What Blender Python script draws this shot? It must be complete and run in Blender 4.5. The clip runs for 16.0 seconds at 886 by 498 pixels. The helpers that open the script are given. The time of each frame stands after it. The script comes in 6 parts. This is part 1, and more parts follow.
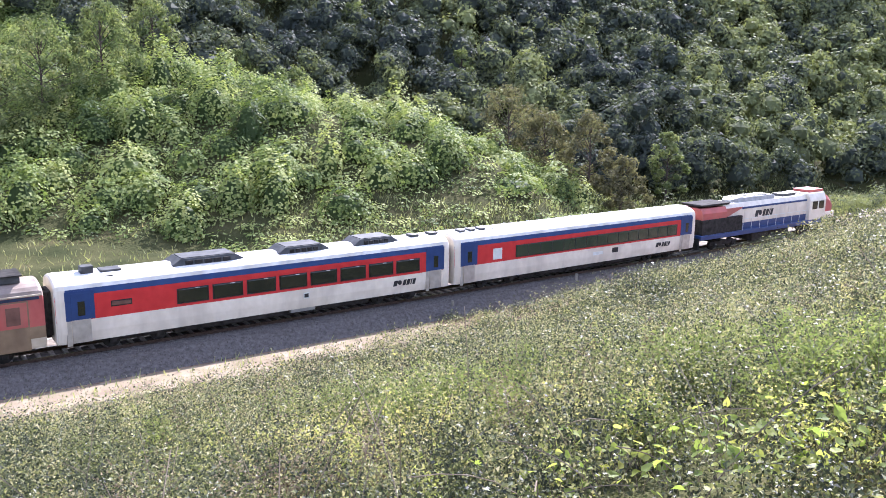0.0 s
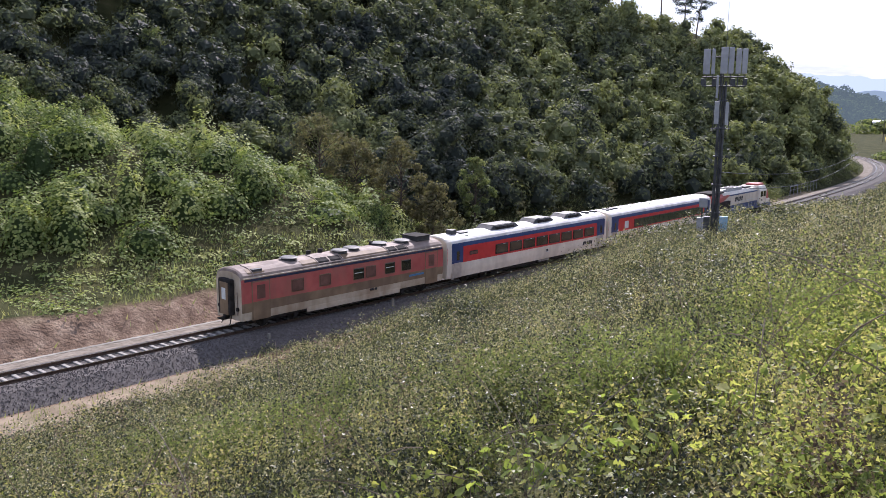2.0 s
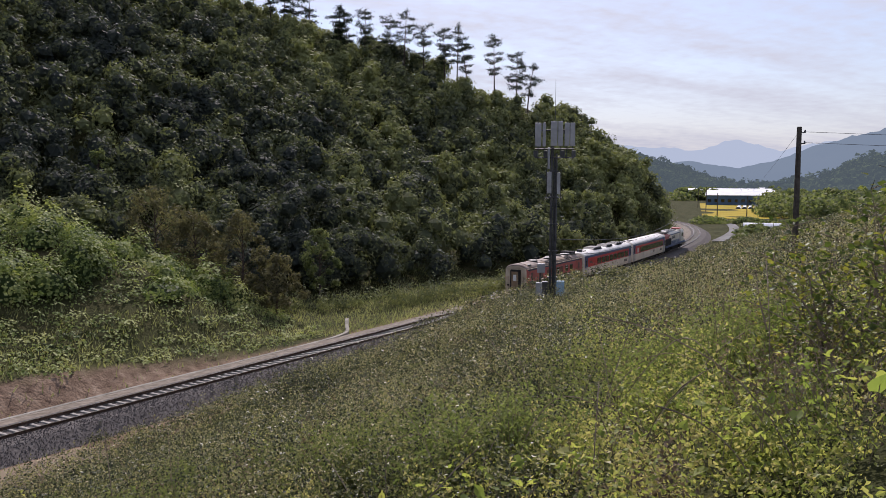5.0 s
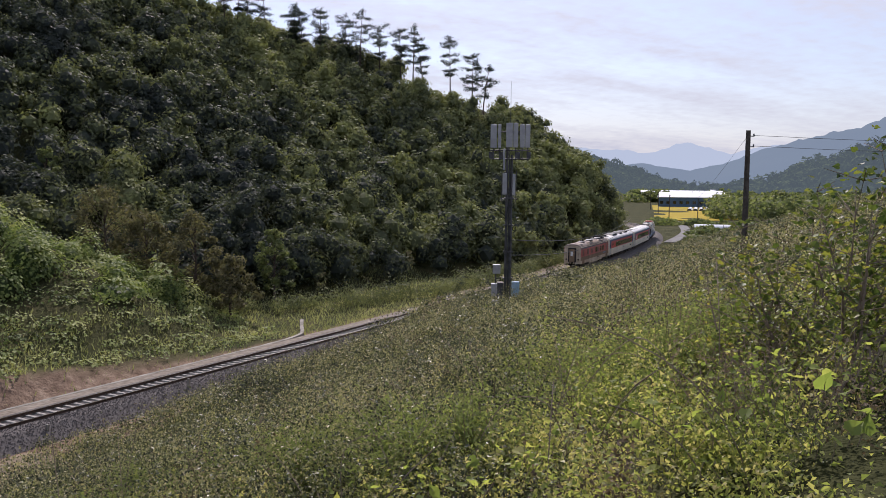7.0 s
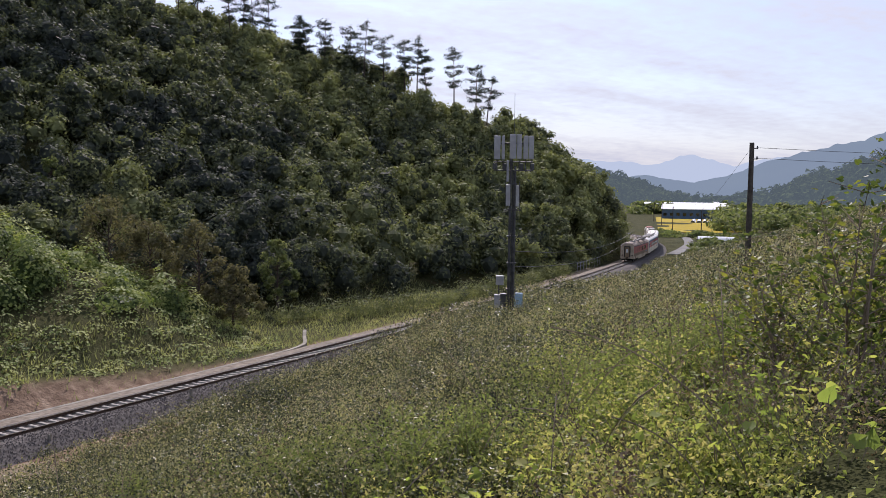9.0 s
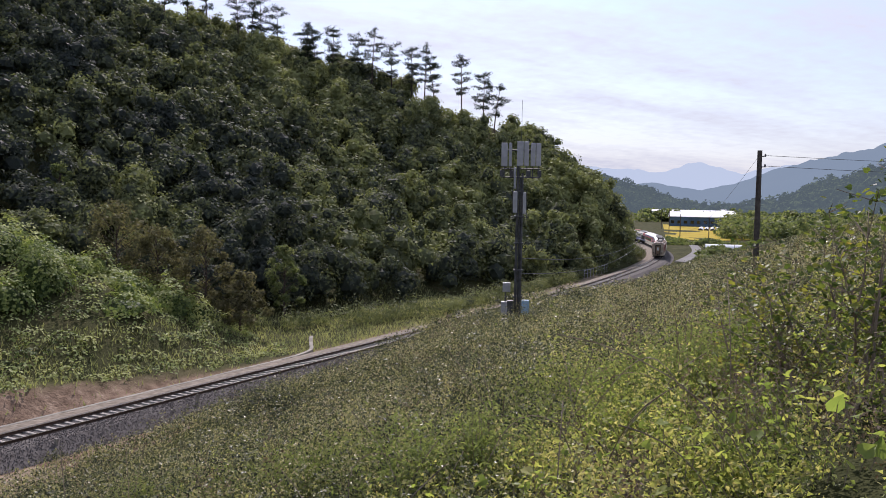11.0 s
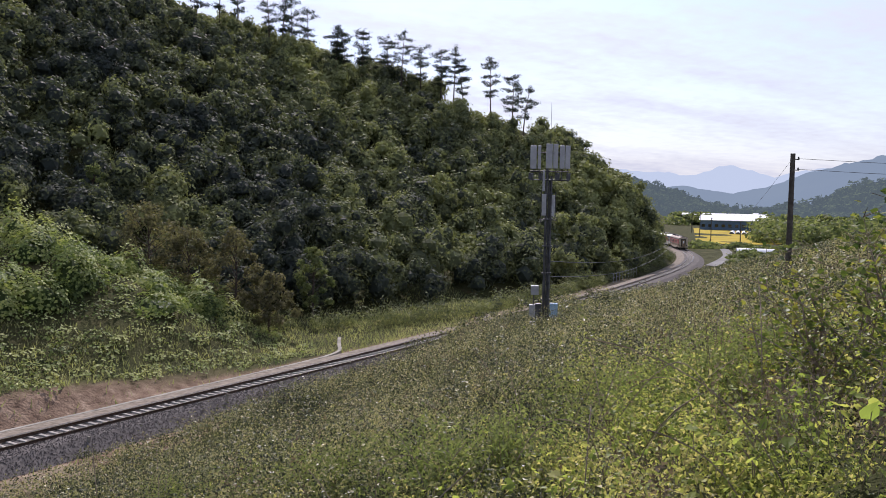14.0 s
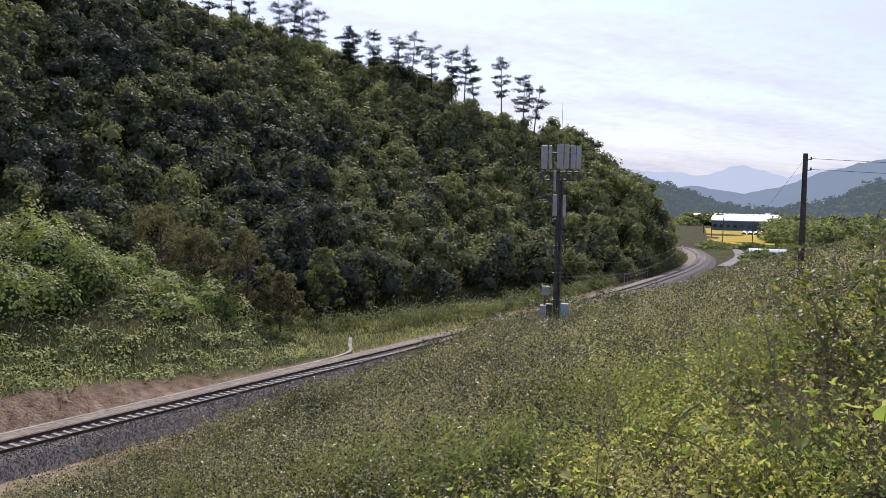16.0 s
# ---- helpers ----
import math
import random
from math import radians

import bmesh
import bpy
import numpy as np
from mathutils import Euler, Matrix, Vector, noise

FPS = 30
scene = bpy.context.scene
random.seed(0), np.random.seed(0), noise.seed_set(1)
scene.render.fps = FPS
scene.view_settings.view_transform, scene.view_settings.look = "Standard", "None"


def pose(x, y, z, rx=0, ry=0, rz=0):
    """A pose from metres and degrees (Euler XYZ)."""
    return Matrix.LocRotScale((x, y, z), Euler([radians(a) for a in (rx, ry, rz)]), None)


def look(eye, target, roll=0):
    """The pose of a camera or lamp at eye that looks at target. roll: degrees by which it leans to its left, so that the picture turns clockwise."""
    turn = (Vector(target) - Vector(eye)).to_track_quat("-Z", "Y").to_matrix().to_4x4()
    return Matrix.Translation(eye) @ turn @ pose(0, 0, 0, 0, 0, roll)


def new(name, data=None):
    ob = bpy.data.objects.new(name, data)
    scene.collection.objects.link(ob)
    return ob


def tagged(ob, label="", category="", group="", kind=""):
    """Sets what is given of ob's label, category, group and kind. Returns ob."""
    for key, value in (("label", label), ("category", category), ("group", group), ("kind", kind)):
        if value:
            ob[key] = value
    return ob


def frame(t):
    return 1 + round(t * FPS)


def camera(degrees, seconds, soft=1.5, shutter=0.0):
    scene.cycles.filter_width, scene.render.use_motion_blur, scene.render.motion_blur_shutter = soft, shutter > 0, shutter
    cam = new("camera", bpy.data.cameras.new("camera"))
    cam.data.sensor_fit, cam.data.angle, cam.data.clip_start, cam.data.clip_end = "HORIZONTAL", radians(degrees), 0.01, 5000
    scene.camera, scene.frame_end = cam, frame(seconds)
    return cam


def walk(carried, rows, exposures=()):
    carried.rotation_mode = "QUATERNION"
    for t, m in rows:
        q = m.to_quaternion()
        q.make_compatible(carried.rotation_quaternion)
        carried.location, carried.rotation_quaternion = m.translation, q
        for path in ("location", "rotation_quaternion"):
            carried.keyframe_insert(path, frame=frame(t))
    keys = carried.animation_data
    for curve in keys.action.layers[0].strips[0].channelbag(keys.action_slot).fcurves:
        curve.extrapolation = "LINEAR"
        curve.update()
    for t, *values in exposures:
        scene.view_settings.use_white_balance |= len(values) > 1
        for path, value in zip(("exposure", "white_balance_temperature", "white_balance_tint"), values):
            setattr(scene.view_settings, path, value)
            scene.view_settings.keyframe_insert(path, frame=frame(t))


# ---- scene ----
cam = camera(55.35, 16.0, soft=0.8)
EYE = 13.5
# seconds, yaw, pitch, roll
TURNS = [
    (0.0, -2.58, -11.60, -0.88), (0.5, -4.88, -11.06, -0.62), (1.0, -7.13, -11.07, -0.70), (1.5, -10.45, -10.12, -0.59),
    (2.0, -15.25, -9.61, -0.67), (2.5, -20.45, -9.31, -0.80), (3.0, -22.91, -7.94, -0.32), (3.5, -24.16, -4.93, -0.26),
    (4.0, -25.42, -4.80, -0.34), (4.5, -25.52, -4.79, -0.39), (5.0, -25.81, -4.77, -0.27), (5.2, -27.28, -4.71, -0.38),
    (7.5, -28.82, -4.69, -0.59), (8.0, -28.77, -4.58, -0.66), (8.5, -28.66, -4.20, -0.75), (9.0, -28.56, -3.95, -0.79),
    (11.5, -27.82, -3.41, -1.11), (12.0, -27.36, -3.38, -1.13), (12.5, -26.99, -3.40, -1.20), (13.0, -26.75, -3.38, -1.20),
    (13.5, -26.50, -3.37, -1.22), (14.0, -26.15, -3.38, -1.22), (14.5, -25.89, -3.37, -1.23), (15.0, -25.70, -3.38, -1.23),
    (15.5, -25.60, -3.38, -1.22), (16.0, -25.42, -3.37, -1.18)]


def drift(t):
    """The camera sways a hand's width while it turns."""
    k = max(0.0, 1 - t / 3.0)
    return -0.10 * k, 0.0, EYE - 0.06 * k


walk(cam, [(t, pose(*drift(t), 90 + p, r, y)) for t, y, p, r in TURNS],
     exposures=[(0, 2.00, 5650, 25), (0.9, 1.86, 5650, 25), (1.5, 1.52, 5750, 25), (2.0, 0.88, 5950, 25), (2.6, 0.34, 6250, 25), (3.2, 0.10, 6300, 25), (5.0, 0.18, 6300, 25), (9.0, 0.34, 6250, 25), (14.0, 0.46, 6200, 25), (16, 0.46, 6200, 25)])

# ---------------------------------------------------------------- light
SUN_AZ, SUN_EL = 24.0, 41.0
world = bpy.data.worlds.new("sky")
scene.world = world
world.use_nodes = True
wn, wl = world.node_tree.nodes, world.node_tree.links
wn.clear()
sky = wn.new("ShaderNodeTexSky")
sky.sky_type, sky.sun_disc = "NISHITA", False
sky.sun_elevation, sky.sun_rotation = radians(SUN_EL), radians(SUN_AZ)
sky.air_density, sky.dust_density, sky.ozone_density = 1.0, 0.5, 1.4
wco = wn.new("ShaderNodeTexCoord")
wsep = wn.new("ShaderNodeSeparateXYZ")
wl.new(wco.outputs["Generated"], wsep.inputs[0])
wz = wn.new("ShaderNodeMath"); wz.operation = "MAXIMUM"; wz.inputs[1].default_value = 0.03
wl.new(wsep.outputs["Z"], wz.inputs[0])
wadd = wn.new("ShaderNodeMath"); wadd.operation = "ADD"; wadd.inputs[1].default_value = 0.12
wl.new(wz.outputs[0], wadd.inputs[0])
wdx = wn.new("ShaderNodeMath"); wdx.operation = "DIVIDE"
wdy = wn.new("ShaderNodeMath"); wdy.operation = "DIVIDE"
wl.new(wsep.outputs["X"], wdx.inputs[0]); wl.new(wadd.outputs[0], wdx.inputs[1])
wl.new(wsep.outputs["Y"], wdy.inputs[0]); wl.new(wadd.outputs[0], wdy.inputs[1])
wcomb = wn.new("ShaderNodeCombineXYZ")
wl.new(wdx.outputs[0], wcomb.inputs[0]); wl.new(wdy.outputs[0], wcomb.inputs[1])
wmap = wn.new("ShaderNodeMapping")
wmap.inputs["Rotation"].default_value = (0, 0, radians(20))
wmap.inputs["Scale"].default_value = (0.55, 1.5, 1.0)
wl.new(wcomb.outputs[0], wmap.inputs[0])
wnoi = wn.new("ShaderNodeTexNoise")
wnoi.inputs["Scale"].default_value, wnoi.inputs["Detail"].default_value, wnoi.inputs["Roughness"].default_value = 0.9, 7.0, 0.56
wl.new(wmap.outputs[0], wnoi.inputs["Vector"])
wnoj = wn.new("ShaderNodeTexNoise")
wnoj.inputs["Scale"].default_value, wnoj.inputs["Detail"].default_value = 13.0, 3.0
wl.new(wcomb.outputs[0], wnoj.inputs["Vector"])
wmixn = wn.new("ShaderNodeMath"); wmixn.operation = "MULTIPLY_ADD"; wmixn.inputs[1].default_value = 0.24
wl.new(wnoj.outputs["Fac"], wmixn.inputs[0]); wl.new(wnoi.outputs["Fac"], wmixn.inputs[2])
wramp = wn.new("ShaderNodeValToRGB")
wramp.color_ramp.elements[0].position, wramp.color_ramp.elements[1].position = 0.50, 0.82
wl.new(wmixn.outputs[0], wramp.inputs[0])
wmix = wn.new("ShaderNodeMix"); wmix.data_type = "RGBA"
wmix.inputs[7].default_value = (5.3, 5.5, 5.7, 1)
wl.new(wramp.outputs["Color"], wmix.inputs[0]); wl.new(sky.outputs[0], wmix.inputs[6])
# pale haze low over the horizon
whz = wn.new("ShaderNodeMapRange")
whz.inputs["From Min"].default_value, whz.inputs["From Max"].default_value = 0.0, 0.22
whz.inputs["To Min"].default_value, whz.inputs["To Max"].default_value = 0.85, 0.0
wl.new(wsep.outputs["Z"], whz.inputs["Value"])
wmixh = wn.new("ShaderNodeMix"); wmixh.data_type = "RGBA"
wmixh.inputs[7].default_value = (3.9, 4.25, 4.65, 1)
wl.new(whz.outputs[0], wmixh.inputs[0]); wl.new(wmix.outputs[2], wmixh.inputs[6])
wbg = wn.new("ShaderNodeBackground")
wbg.inputs["Strength"].default_value = 0.11
wl.new(wmixh.outputs[2], wbg.inputs["Color"])
wout = wn.new("ShaderNodeOutputWorld")
wl.new(wbg.outputs[0], wout.inputs[0])

sun = new("sun", bpy.data.lights.new("sun", "SUN"))
sun.data.energy, sun.data.angle, sun.data.color = 4.2, radians(0.53), (1.0, 0.95, 0.86)
sd = Vector((math.sin(radians(SUN_AZ)) * math.cos(radians(SUN_EL)), math.cos(radians(SUN_AZ)) * math.cos(radians(SUN_EL)), math.sin(radians(SUN_EL))))
sun.matrix_world = look(sd * 300, (0, 0, 0))


# ---------------------------------------------------------------- materials
def material(name):
    m = bpy.data.materials.new(name)
    m.use_nodes = True
    n, l = m.node_tree.nodes, m.node_tree.links
    return m, n, l, n["Principled BSDF"]


def noise_node(n, l, scale, detail=5.0, coord="Object", stretch=None):
    tc = n.new("ShaderNodeTexCoord")
    t = n.new("ShaderNodeTexNoise")
    t.inputs["Scale"].default_value, t.inputs["Detail"].default_value = scale, detail
    if stretch:
        mp = n.new("ShaderNodeMapping")
        mp.inputs["Scale"].default_value = stretch
        l.new(tc.outputs[coord], mp.inputs[0])
        l.new(mp.outputs[0], t.inputs["Vector"])
    else:
        l.new(tc.outputs[coord], t.inputs["Vector"])
    return t


def ramp_node(n, stops):
    r = n.new("ShaderNodeValToRGB")
    while len(r.color_ramp.elements) < len(stops):
        r.color_ramp.elements.new(0.5)
    for e, (p, c) in zip(r.color_ramp.elements, stops):
        e.position, e.color = p, (*c, 1)
    return r


def surface(name, dark, light, scale=3.0, rough=0.7, metal=0.0, bump=0.2, fine=40.0, grime=None, stretch=None, coat=0.0):
    """Two-scale mottled surface with a fine bump, and dirt streaks where grime is given."""
    m, n, l, p = material(name)
    a = noise_node(n, l, scale, 6, stretch=stretch)
    r = ramp_node(n, [(0.3, dark), (0.7, light)])
    l.new(a.outputs["Fac"], r.inputs[0])
    colour = r.outputs[0]
    b = noise_node(n, l, fine, 4)
    if grime:
        g = noise_node(n, l, 1.0, 7, stretch=(0.9, 0.9, 0.25))
        gr = ramp_node(n, [(0.45, (0, 0, 0)), (0.75, (1, 1, 1))])
        l.new(g.outputs["Fac"], gr.inputs[0])
        mx = n.new("ShaderNodeMix"); mx.data_type = "RGBA"
        mx.inputs[7].default_value = (*grime, 1)
        l.new(gr.outputs[0], mx.inputs[0]); l.new(colour, mx.inputs[6])
        colour = mx.outputs[2]
    l.new(colour, p.inputs["Base Color"])
    p.inputs["Roughness"].default_value, p.inputs["Metallic"].default_value = rough, metal
    p.inputs["Coat Weight"].default_value = coat
    p.inputs["Specular IOR Level"].default_value = 0.08 if rough >= 0.85 else 0.4
    bp = n.new("ShaderNodeBump")
    bp.inputs["Strength"].default_value, bp.inputs["Distance"].default_value = bump, 0.02
    l.new(b.outputs["Fac"], bp.inputs["Height"]); l.new(bp.outputs[0], p.inputs["Normal"])
    return m


def leafy(name, stops, patch=0.12, rough=0.65, through_light=0.40, spread=0.5, gloss=0.10):
    """Leaves: each leaf has its own tone, whole patches shift in tone, and light comes through."""
    m, n, l, p = material(name)
    geo = n.new("ShaderNodeNewGeometry")
    r = ramp_node(n, stops)
    pn = noise_node(n, l, patch, 3)
    ad = n.new("ShaderNodeMath"); ad.operation = "MULTIPLY_ADD"; ad.inputs[1].default_value = spread
    l.new(geo.outputs["Random Per Island"], ad.inputs[0])
    sc = n.new("ShaderNodeMath"); sc.operation = "MULTIPLY_ADD"; sc.inputs[1].default_value = 1.7; sc.inputs[2].default_value = -0.35 - spread / 2
    l.new(pn.outputs["Fac"], sc.inputs[0]); l.new(sc.outputs[0], ad.inputs[2])
    tone = n.new("ShaderNodeAttribute"); tone.attribute_name = "tone"
    at = n.new("ShaderNodeMath"); at.operation = "ADD"
    l.new(ad.outputs[0], at.inputs[0]); l.new(tone.outputs["Fac"], at.inputs[1])
    l.new(at.outputs[0], r.inputs[0])
    l.new(r.outputs[0], p.inputs["Base Color"])
    p.inputs["Roughness"].default_value = rough
    p.inputs["Specular IOR Level"].default_value = gloss
    tr = n.new("ShaderNodeBsdfTranslucent")
    br = n.new("ShaderNodeMix"); br.data_type = "RGBA"; br.blend_type = "MULTIPLY"; br.inputs[0].default_value = 1.0
    br.inputs[7].default_value = (1.2, 1.25, 0.75, 1)
    l.new(r.outputs[0], br.inputs[6]); l.new(br.outputs[2], tr.inputs["Color"])
    ms = n.new("ShaderNodeMixShader"); ms.inputs[0].default_value = through_light
    l.new(p.outputs[0], ms.inputs[1]); l.new(tr.outputs[0], ms.inputs[2])
    l.new(ms.outputs[0], n["Material Output"].inputs[0])
    return m


def glassy(name, colour, rough=0.08):
    m, n, l, p = material(name)
    p.inputs["Base Color"].default_value = (*colour, 1)
    p.inputs["Roughness"].default_value = rough
    p.inputs["Specular IOR Level"].default_value = 0.8
    return m


M_FOREST = leafy("forest_leaves", [(0.0, (0.049, 0.059, 0.054)), (0.35, (0.076, 0.089, 0.066)), (0.65, (0.145, 0.162, 0.082)), (1.0, (0.245, 0.262, 0.115))], 0.05, through_light=0.28, spread=0.30, gloss=0.05)
M_TREE = leafy("tree_leaves", [(0.0, (0.070, 0.092, 0.046)), (0.4, (0.135, 0.165, 0.072)), (0.75, (0.215, 0.235, 0.108)), (1.0, (0.290, 0.285, 0.150))], 0.3, through_light=0.45)
M_DRYTREE = leafy("autumn_leaves", [(0.0, (0.070, 0.068, 0.042)), (0.5, (0.135, 0.126, 0.072)), (1.0, (0.225, 0.200, 0.115))], 0.5)
M_VINE = leafy("vine_leaves", [(0.0, (0.062, 0.092, 0.034)), (0.45, (0.200, 0.254, 0.080)), (1.0, (0.395, 0.420, 0.170))], 0.3, through_light=0.36, gloss=0.1, rough=0.55)
M_PINE = leafy("pine_needles", [(0.0, (0.012, 0.021, 0.014)), (1.0, (0.036, 0.052, 0.028))], 0.3, through_light=0.10)
M_SHRUB = leafy("shrub_leaves", [(0.0, (0.022, 0.027, 0.020)), (0.35, (0.052, 0.060, 0.036)), (0.58, (0.128, 0.140, 0.070)), (0.8, (0.280, 0.275, 0.135)), (1.0, (0.420, 0.370, 0.215))], 0.22, rough=0.42, spread=0.85, gloss=0.22, through_light=0.32)
M_DRYSHRUB = leafy("withered_leaves", [(0.0, (0.080, 0.058, 0.042)), (0.5, (0.180, 0.135, 0.098)), (1.0, (0.330, 0.260, 0.195))], 0.5, rough=0.8, spread=0.7, through_light=0.25)
M_BRAMBLE = leafy("bramble_leaves", [(0.0, (0.100, 0.130, 0.042)), (0.4, (0.215, 0.255, 0.075)), (0.75, (0.370, 0.375, 0.125)), (1.0, (0.470, 0.410, 0.190))], 0.8, rough=0.5, spread=0.7, gloss=0.2, through_light=0.52)
M_WEED = leafy("weed_leaves", [(0.0, (0.116, 0.150, 0.056)), (0.5, (0.212, 0.250, 0.092)), (1.0, (0.355, 0.350, 0.160))], 0.5, spread=0.5, through_light=0.45)
M_BIGLEAF = leafy("broad_leaves", [(0.0, (0.150, 0.205, 0.055)), (0.5, (0.270, 0.325, 0.085)), (0.85, (0.420, 0.410, 0.130)), (1.0, (0.440, 0.310, 0.120))], 0.9, rough=0.5, through_light=0.58, gloss=0.2, spread=0.7)
M_SAPLEAF = leafy("sapling_leaves", [(0.0, (0.045, 0.070, 0.022)), (0.45, (0.120, 0.155, 0.038)), (0.85, (0.290, 0.280, 0.062)), (1.0, (0.360, 0.270, 0.085))], 0.9, rough=0.5, through_light=0.42, gloss=0.2, spread=0.8)
M_GRASS = leafy("grass_blades", [(0.0, (0.175, 0.198, 0.098)), (0.5, (0.300, 0.312, 0.150)), (0.9, (0.400, 0.380, 0.200)), (1.0, (0.410, 0.325, 0.200))], 0.25, spread=0.4)
M_DRYSTEM = surface("dry_stems", (0.13, 0.10, 0.075), (0.29, 0.235, 0.18), 8, 0.9)
M_BARK = surface("bark", (0.045, 0.035, 0.028), (0.12, 0.095, 0.075), 6, 0.95, bump=0.6, fine=18)
M_BALLAST = surface("ballast_stone", (0.068, 0.061, 0.057), (0.150, 0.137, 0.127), 5.0, 0.95, bump=1.0, fine=18)
M_SANDBALLAST = surface("sandy_ballast", (0.12, 0.102, 0.080), (0.27, 0.235, 0.19), 2.2, 0.95, bump=1.0, fine=16)
M_STONE = surface("loose_stone", (0.075, 0.067, 0.062), (0.180, 0.163, 0.150), 9, 0.95, bump=0.5, fine=30)
M_SLEEPER = surface("concrete_sleeper", (0.22, 0.205, 0.18), (0.40, 0.375, 0.335), 5, 0.9, bump=0.3, fine=60)
M_RAIL = surface("rusted_rail", (0.055, 0.036, 0.027), (0.13, 0.085, 0.06), 9, 0.6, 0.5, 0.3, 60)
M_RAILTOP = surface("worn_steel", (0.34, 0.33, 0.32), (0.5, 0.49, 0.48), 6, 0.25, 1.0, 0.05, 80)
M_CONCRETE = surface("weathered_concrete", (0.16, 0.148, 0.124), (0.33, 0.31, 0.265), 1.1, 0.9, bump=0.4, fine=25)
M_PATH = surface("sandy_dirt", (0.165, 0.128, 0.088), (0.31, 0.245, 0.175), 0.9, 0.95, bump=0.5, fine=12, grime=(0.19, 0.165, 0.10))
M_WHITE = surface("white_coach_paint", (0.68, 0.61, 0.50), (0.78, 0.71, 0.60), 2.2, 0.42, bump=0.03, grime=(0.52, 0.465, 0.385), coat=0.1)
M_ROOFWHITE = surface("white_roof_paint", (0.62, 0.60, 0.56), (0.79, 0.77, 0.73), 1.4, 0.5, bump=0.05, grime=(0.45, 0.42, 0.37))
M_RED = surface("red_coach_paint", (0.46, 0.022, 0.026), (0.56, 0.035, 0.038), 2.0, 0.38, bump=0.03, coat=0.15)
M_BLUE = surface("blue_coach_paint", (0.016, 0.040, 0.13), (0.026, 0.058, 0.17), 2.0, 0.4, bump=0.03)
M_OLDRED = surface("faded_red_paint", (0.36, 0.075, 0.065), (0.48, 0.12, 0.10), 1.2, 0.6, bump=0.08, grime=(0.30, 0.12, 0.09))
M_OLDBROWN = surface("dirt_brown_paint", (0.17, 0.115, 0.065), (0.27, 0.19, 0.115), 1.4, 0.7, bump=0.1, grime=(0.13, 0.085, 0.055))
M_OLDCREAM = surface("stained_cream_paint", (0.42, 0.34, 0.235), (0.58, 0.50, 0.38), 1.6, 0.65, bump=0.08, grime=(0.30, 0.21, 0.13))
M_OLDROOF = surface("soot_stained_roof", (0.19, 0.14, 0.11), (0.38, 0.31, 0.26), 0.8, 0.75, bump=0.1, grime=(0.10, 0.075, 0.06), stretch=(0.5, 2.0, 2.0))
M_NAVY = surface("dark_blue_line", (0.018, 0.024, 0.055), (0.035, 0.045, 0.085), 3, 0.5, bump=0.05)
M_SILVER = surface("brushed_steel_door", (0.38, 0.37, 0.35), (0.52, 0.51, 0.49), 3, 0.42, 0.6, 0.05, 60)
M_UNDER = surface("sooty_underframe", (0.018, 0.017, 0.016), (0.055, 0.05, 0.046), 3, 0.85, 0.0, 0.2, 20)
M_DARKGREY = surface("dark_grey_housing", (0.035, 0.036, 0.037), (0.085, 0.086, 0.085), 2.4, 0.6, 0.1, 0.1, 30)
M_GREYTOP = surface("grey_housing", (0.24, 0.24, 0.235), (0.38, 0.375, 0.36), 2.4, 0.6, 0.1, 0.1, 30)
M_GLASS = glassy("dark_window_glass", (0.012, 0.014, 0.013))
M_GREENGLASS = glassy("green_window_glass", (0.020, 0.036, 0.026))
M_BROWNPANE = surface("dusty_blanked_window", (0.10, 0.045, 0.035), (0.17, 0.085, 0.065), 2, 0.5, bump=0.05)
M_PALE = surface("pale_blind", (0.55, 0.58, 0.55), (0.7, 0.72, 0.7), 3, 0.6)
M_BLACKMARK = surface("black_lettering_paint", (0.012, 0.012, 0.014), (0.03, 0.03, 0.033), 4, 0.5)
M_BLUEMARK = surface("blue_emblem_paint", (0.05, 0.16, 0.32), (0.08, 0.22, 0.40), 4, 0.5)
M_STEEL = surface("galvanised_steel", (0.05, 0.05, 0.052), (0.12, 0.12, 0.12), 3, 0.55, 0.5, 0.1, 40)
M_ANTENNA = surface("pale_grey_plastic", (0.27, 0.27, 0.275), (0.38, 0.38, 0.38), 2, 0.5, bump=0.03)
M_BLUEBOX = surface("light_blue_cabinet", (0.25, 0.40, 0.52), (0.34, 0.50, 0.62), 2, 0.5, bump=0.05)
M_WOODPOLE = surface("dark_concrete_pole", (0.05, 0.042, 0.036), (0.11, 0.095, 0.08), 4, 0.85, bump=0.3, fine=20)
M_CABLE = surface("cable_sheath", (0.02, 0.02, 0.02), (0.05, 0.05, 0.05), 4, 0.6)
M_RICE = surface("ripe_rice", (0.27, 0.20, 0.012), (0.38, 0.29, 0.03), 0.12, 0.9, bump=0.6, fine=3)
M_ASPHALT = surface("worn_asphalt", (0.14, 0.14, 0.135), (0.24, 0.235, 0.225), 0.4, 0.9, bump=0.2, fine=6)
M_FACBLUE = surface("blue_sheet_metal", (0.055, 0.10, 0.17), (0.085, 0.15, 0.24), 0.3, 0.6, 0.0, 0.1, 4)
M_FACWHITE = surface("white_sheet_metal", (0.62, 0.63, 0.64), (0.78, 0.79, 0.80), 0.3, 0.45, 0.0, 0.1, 4)
M_FILM = surface("greenhouse_film", (0.62, 0.64, 0.66), (0.82, 0.83, 0.84), 0.5, 0.35, 0.0, 0.1, 4)


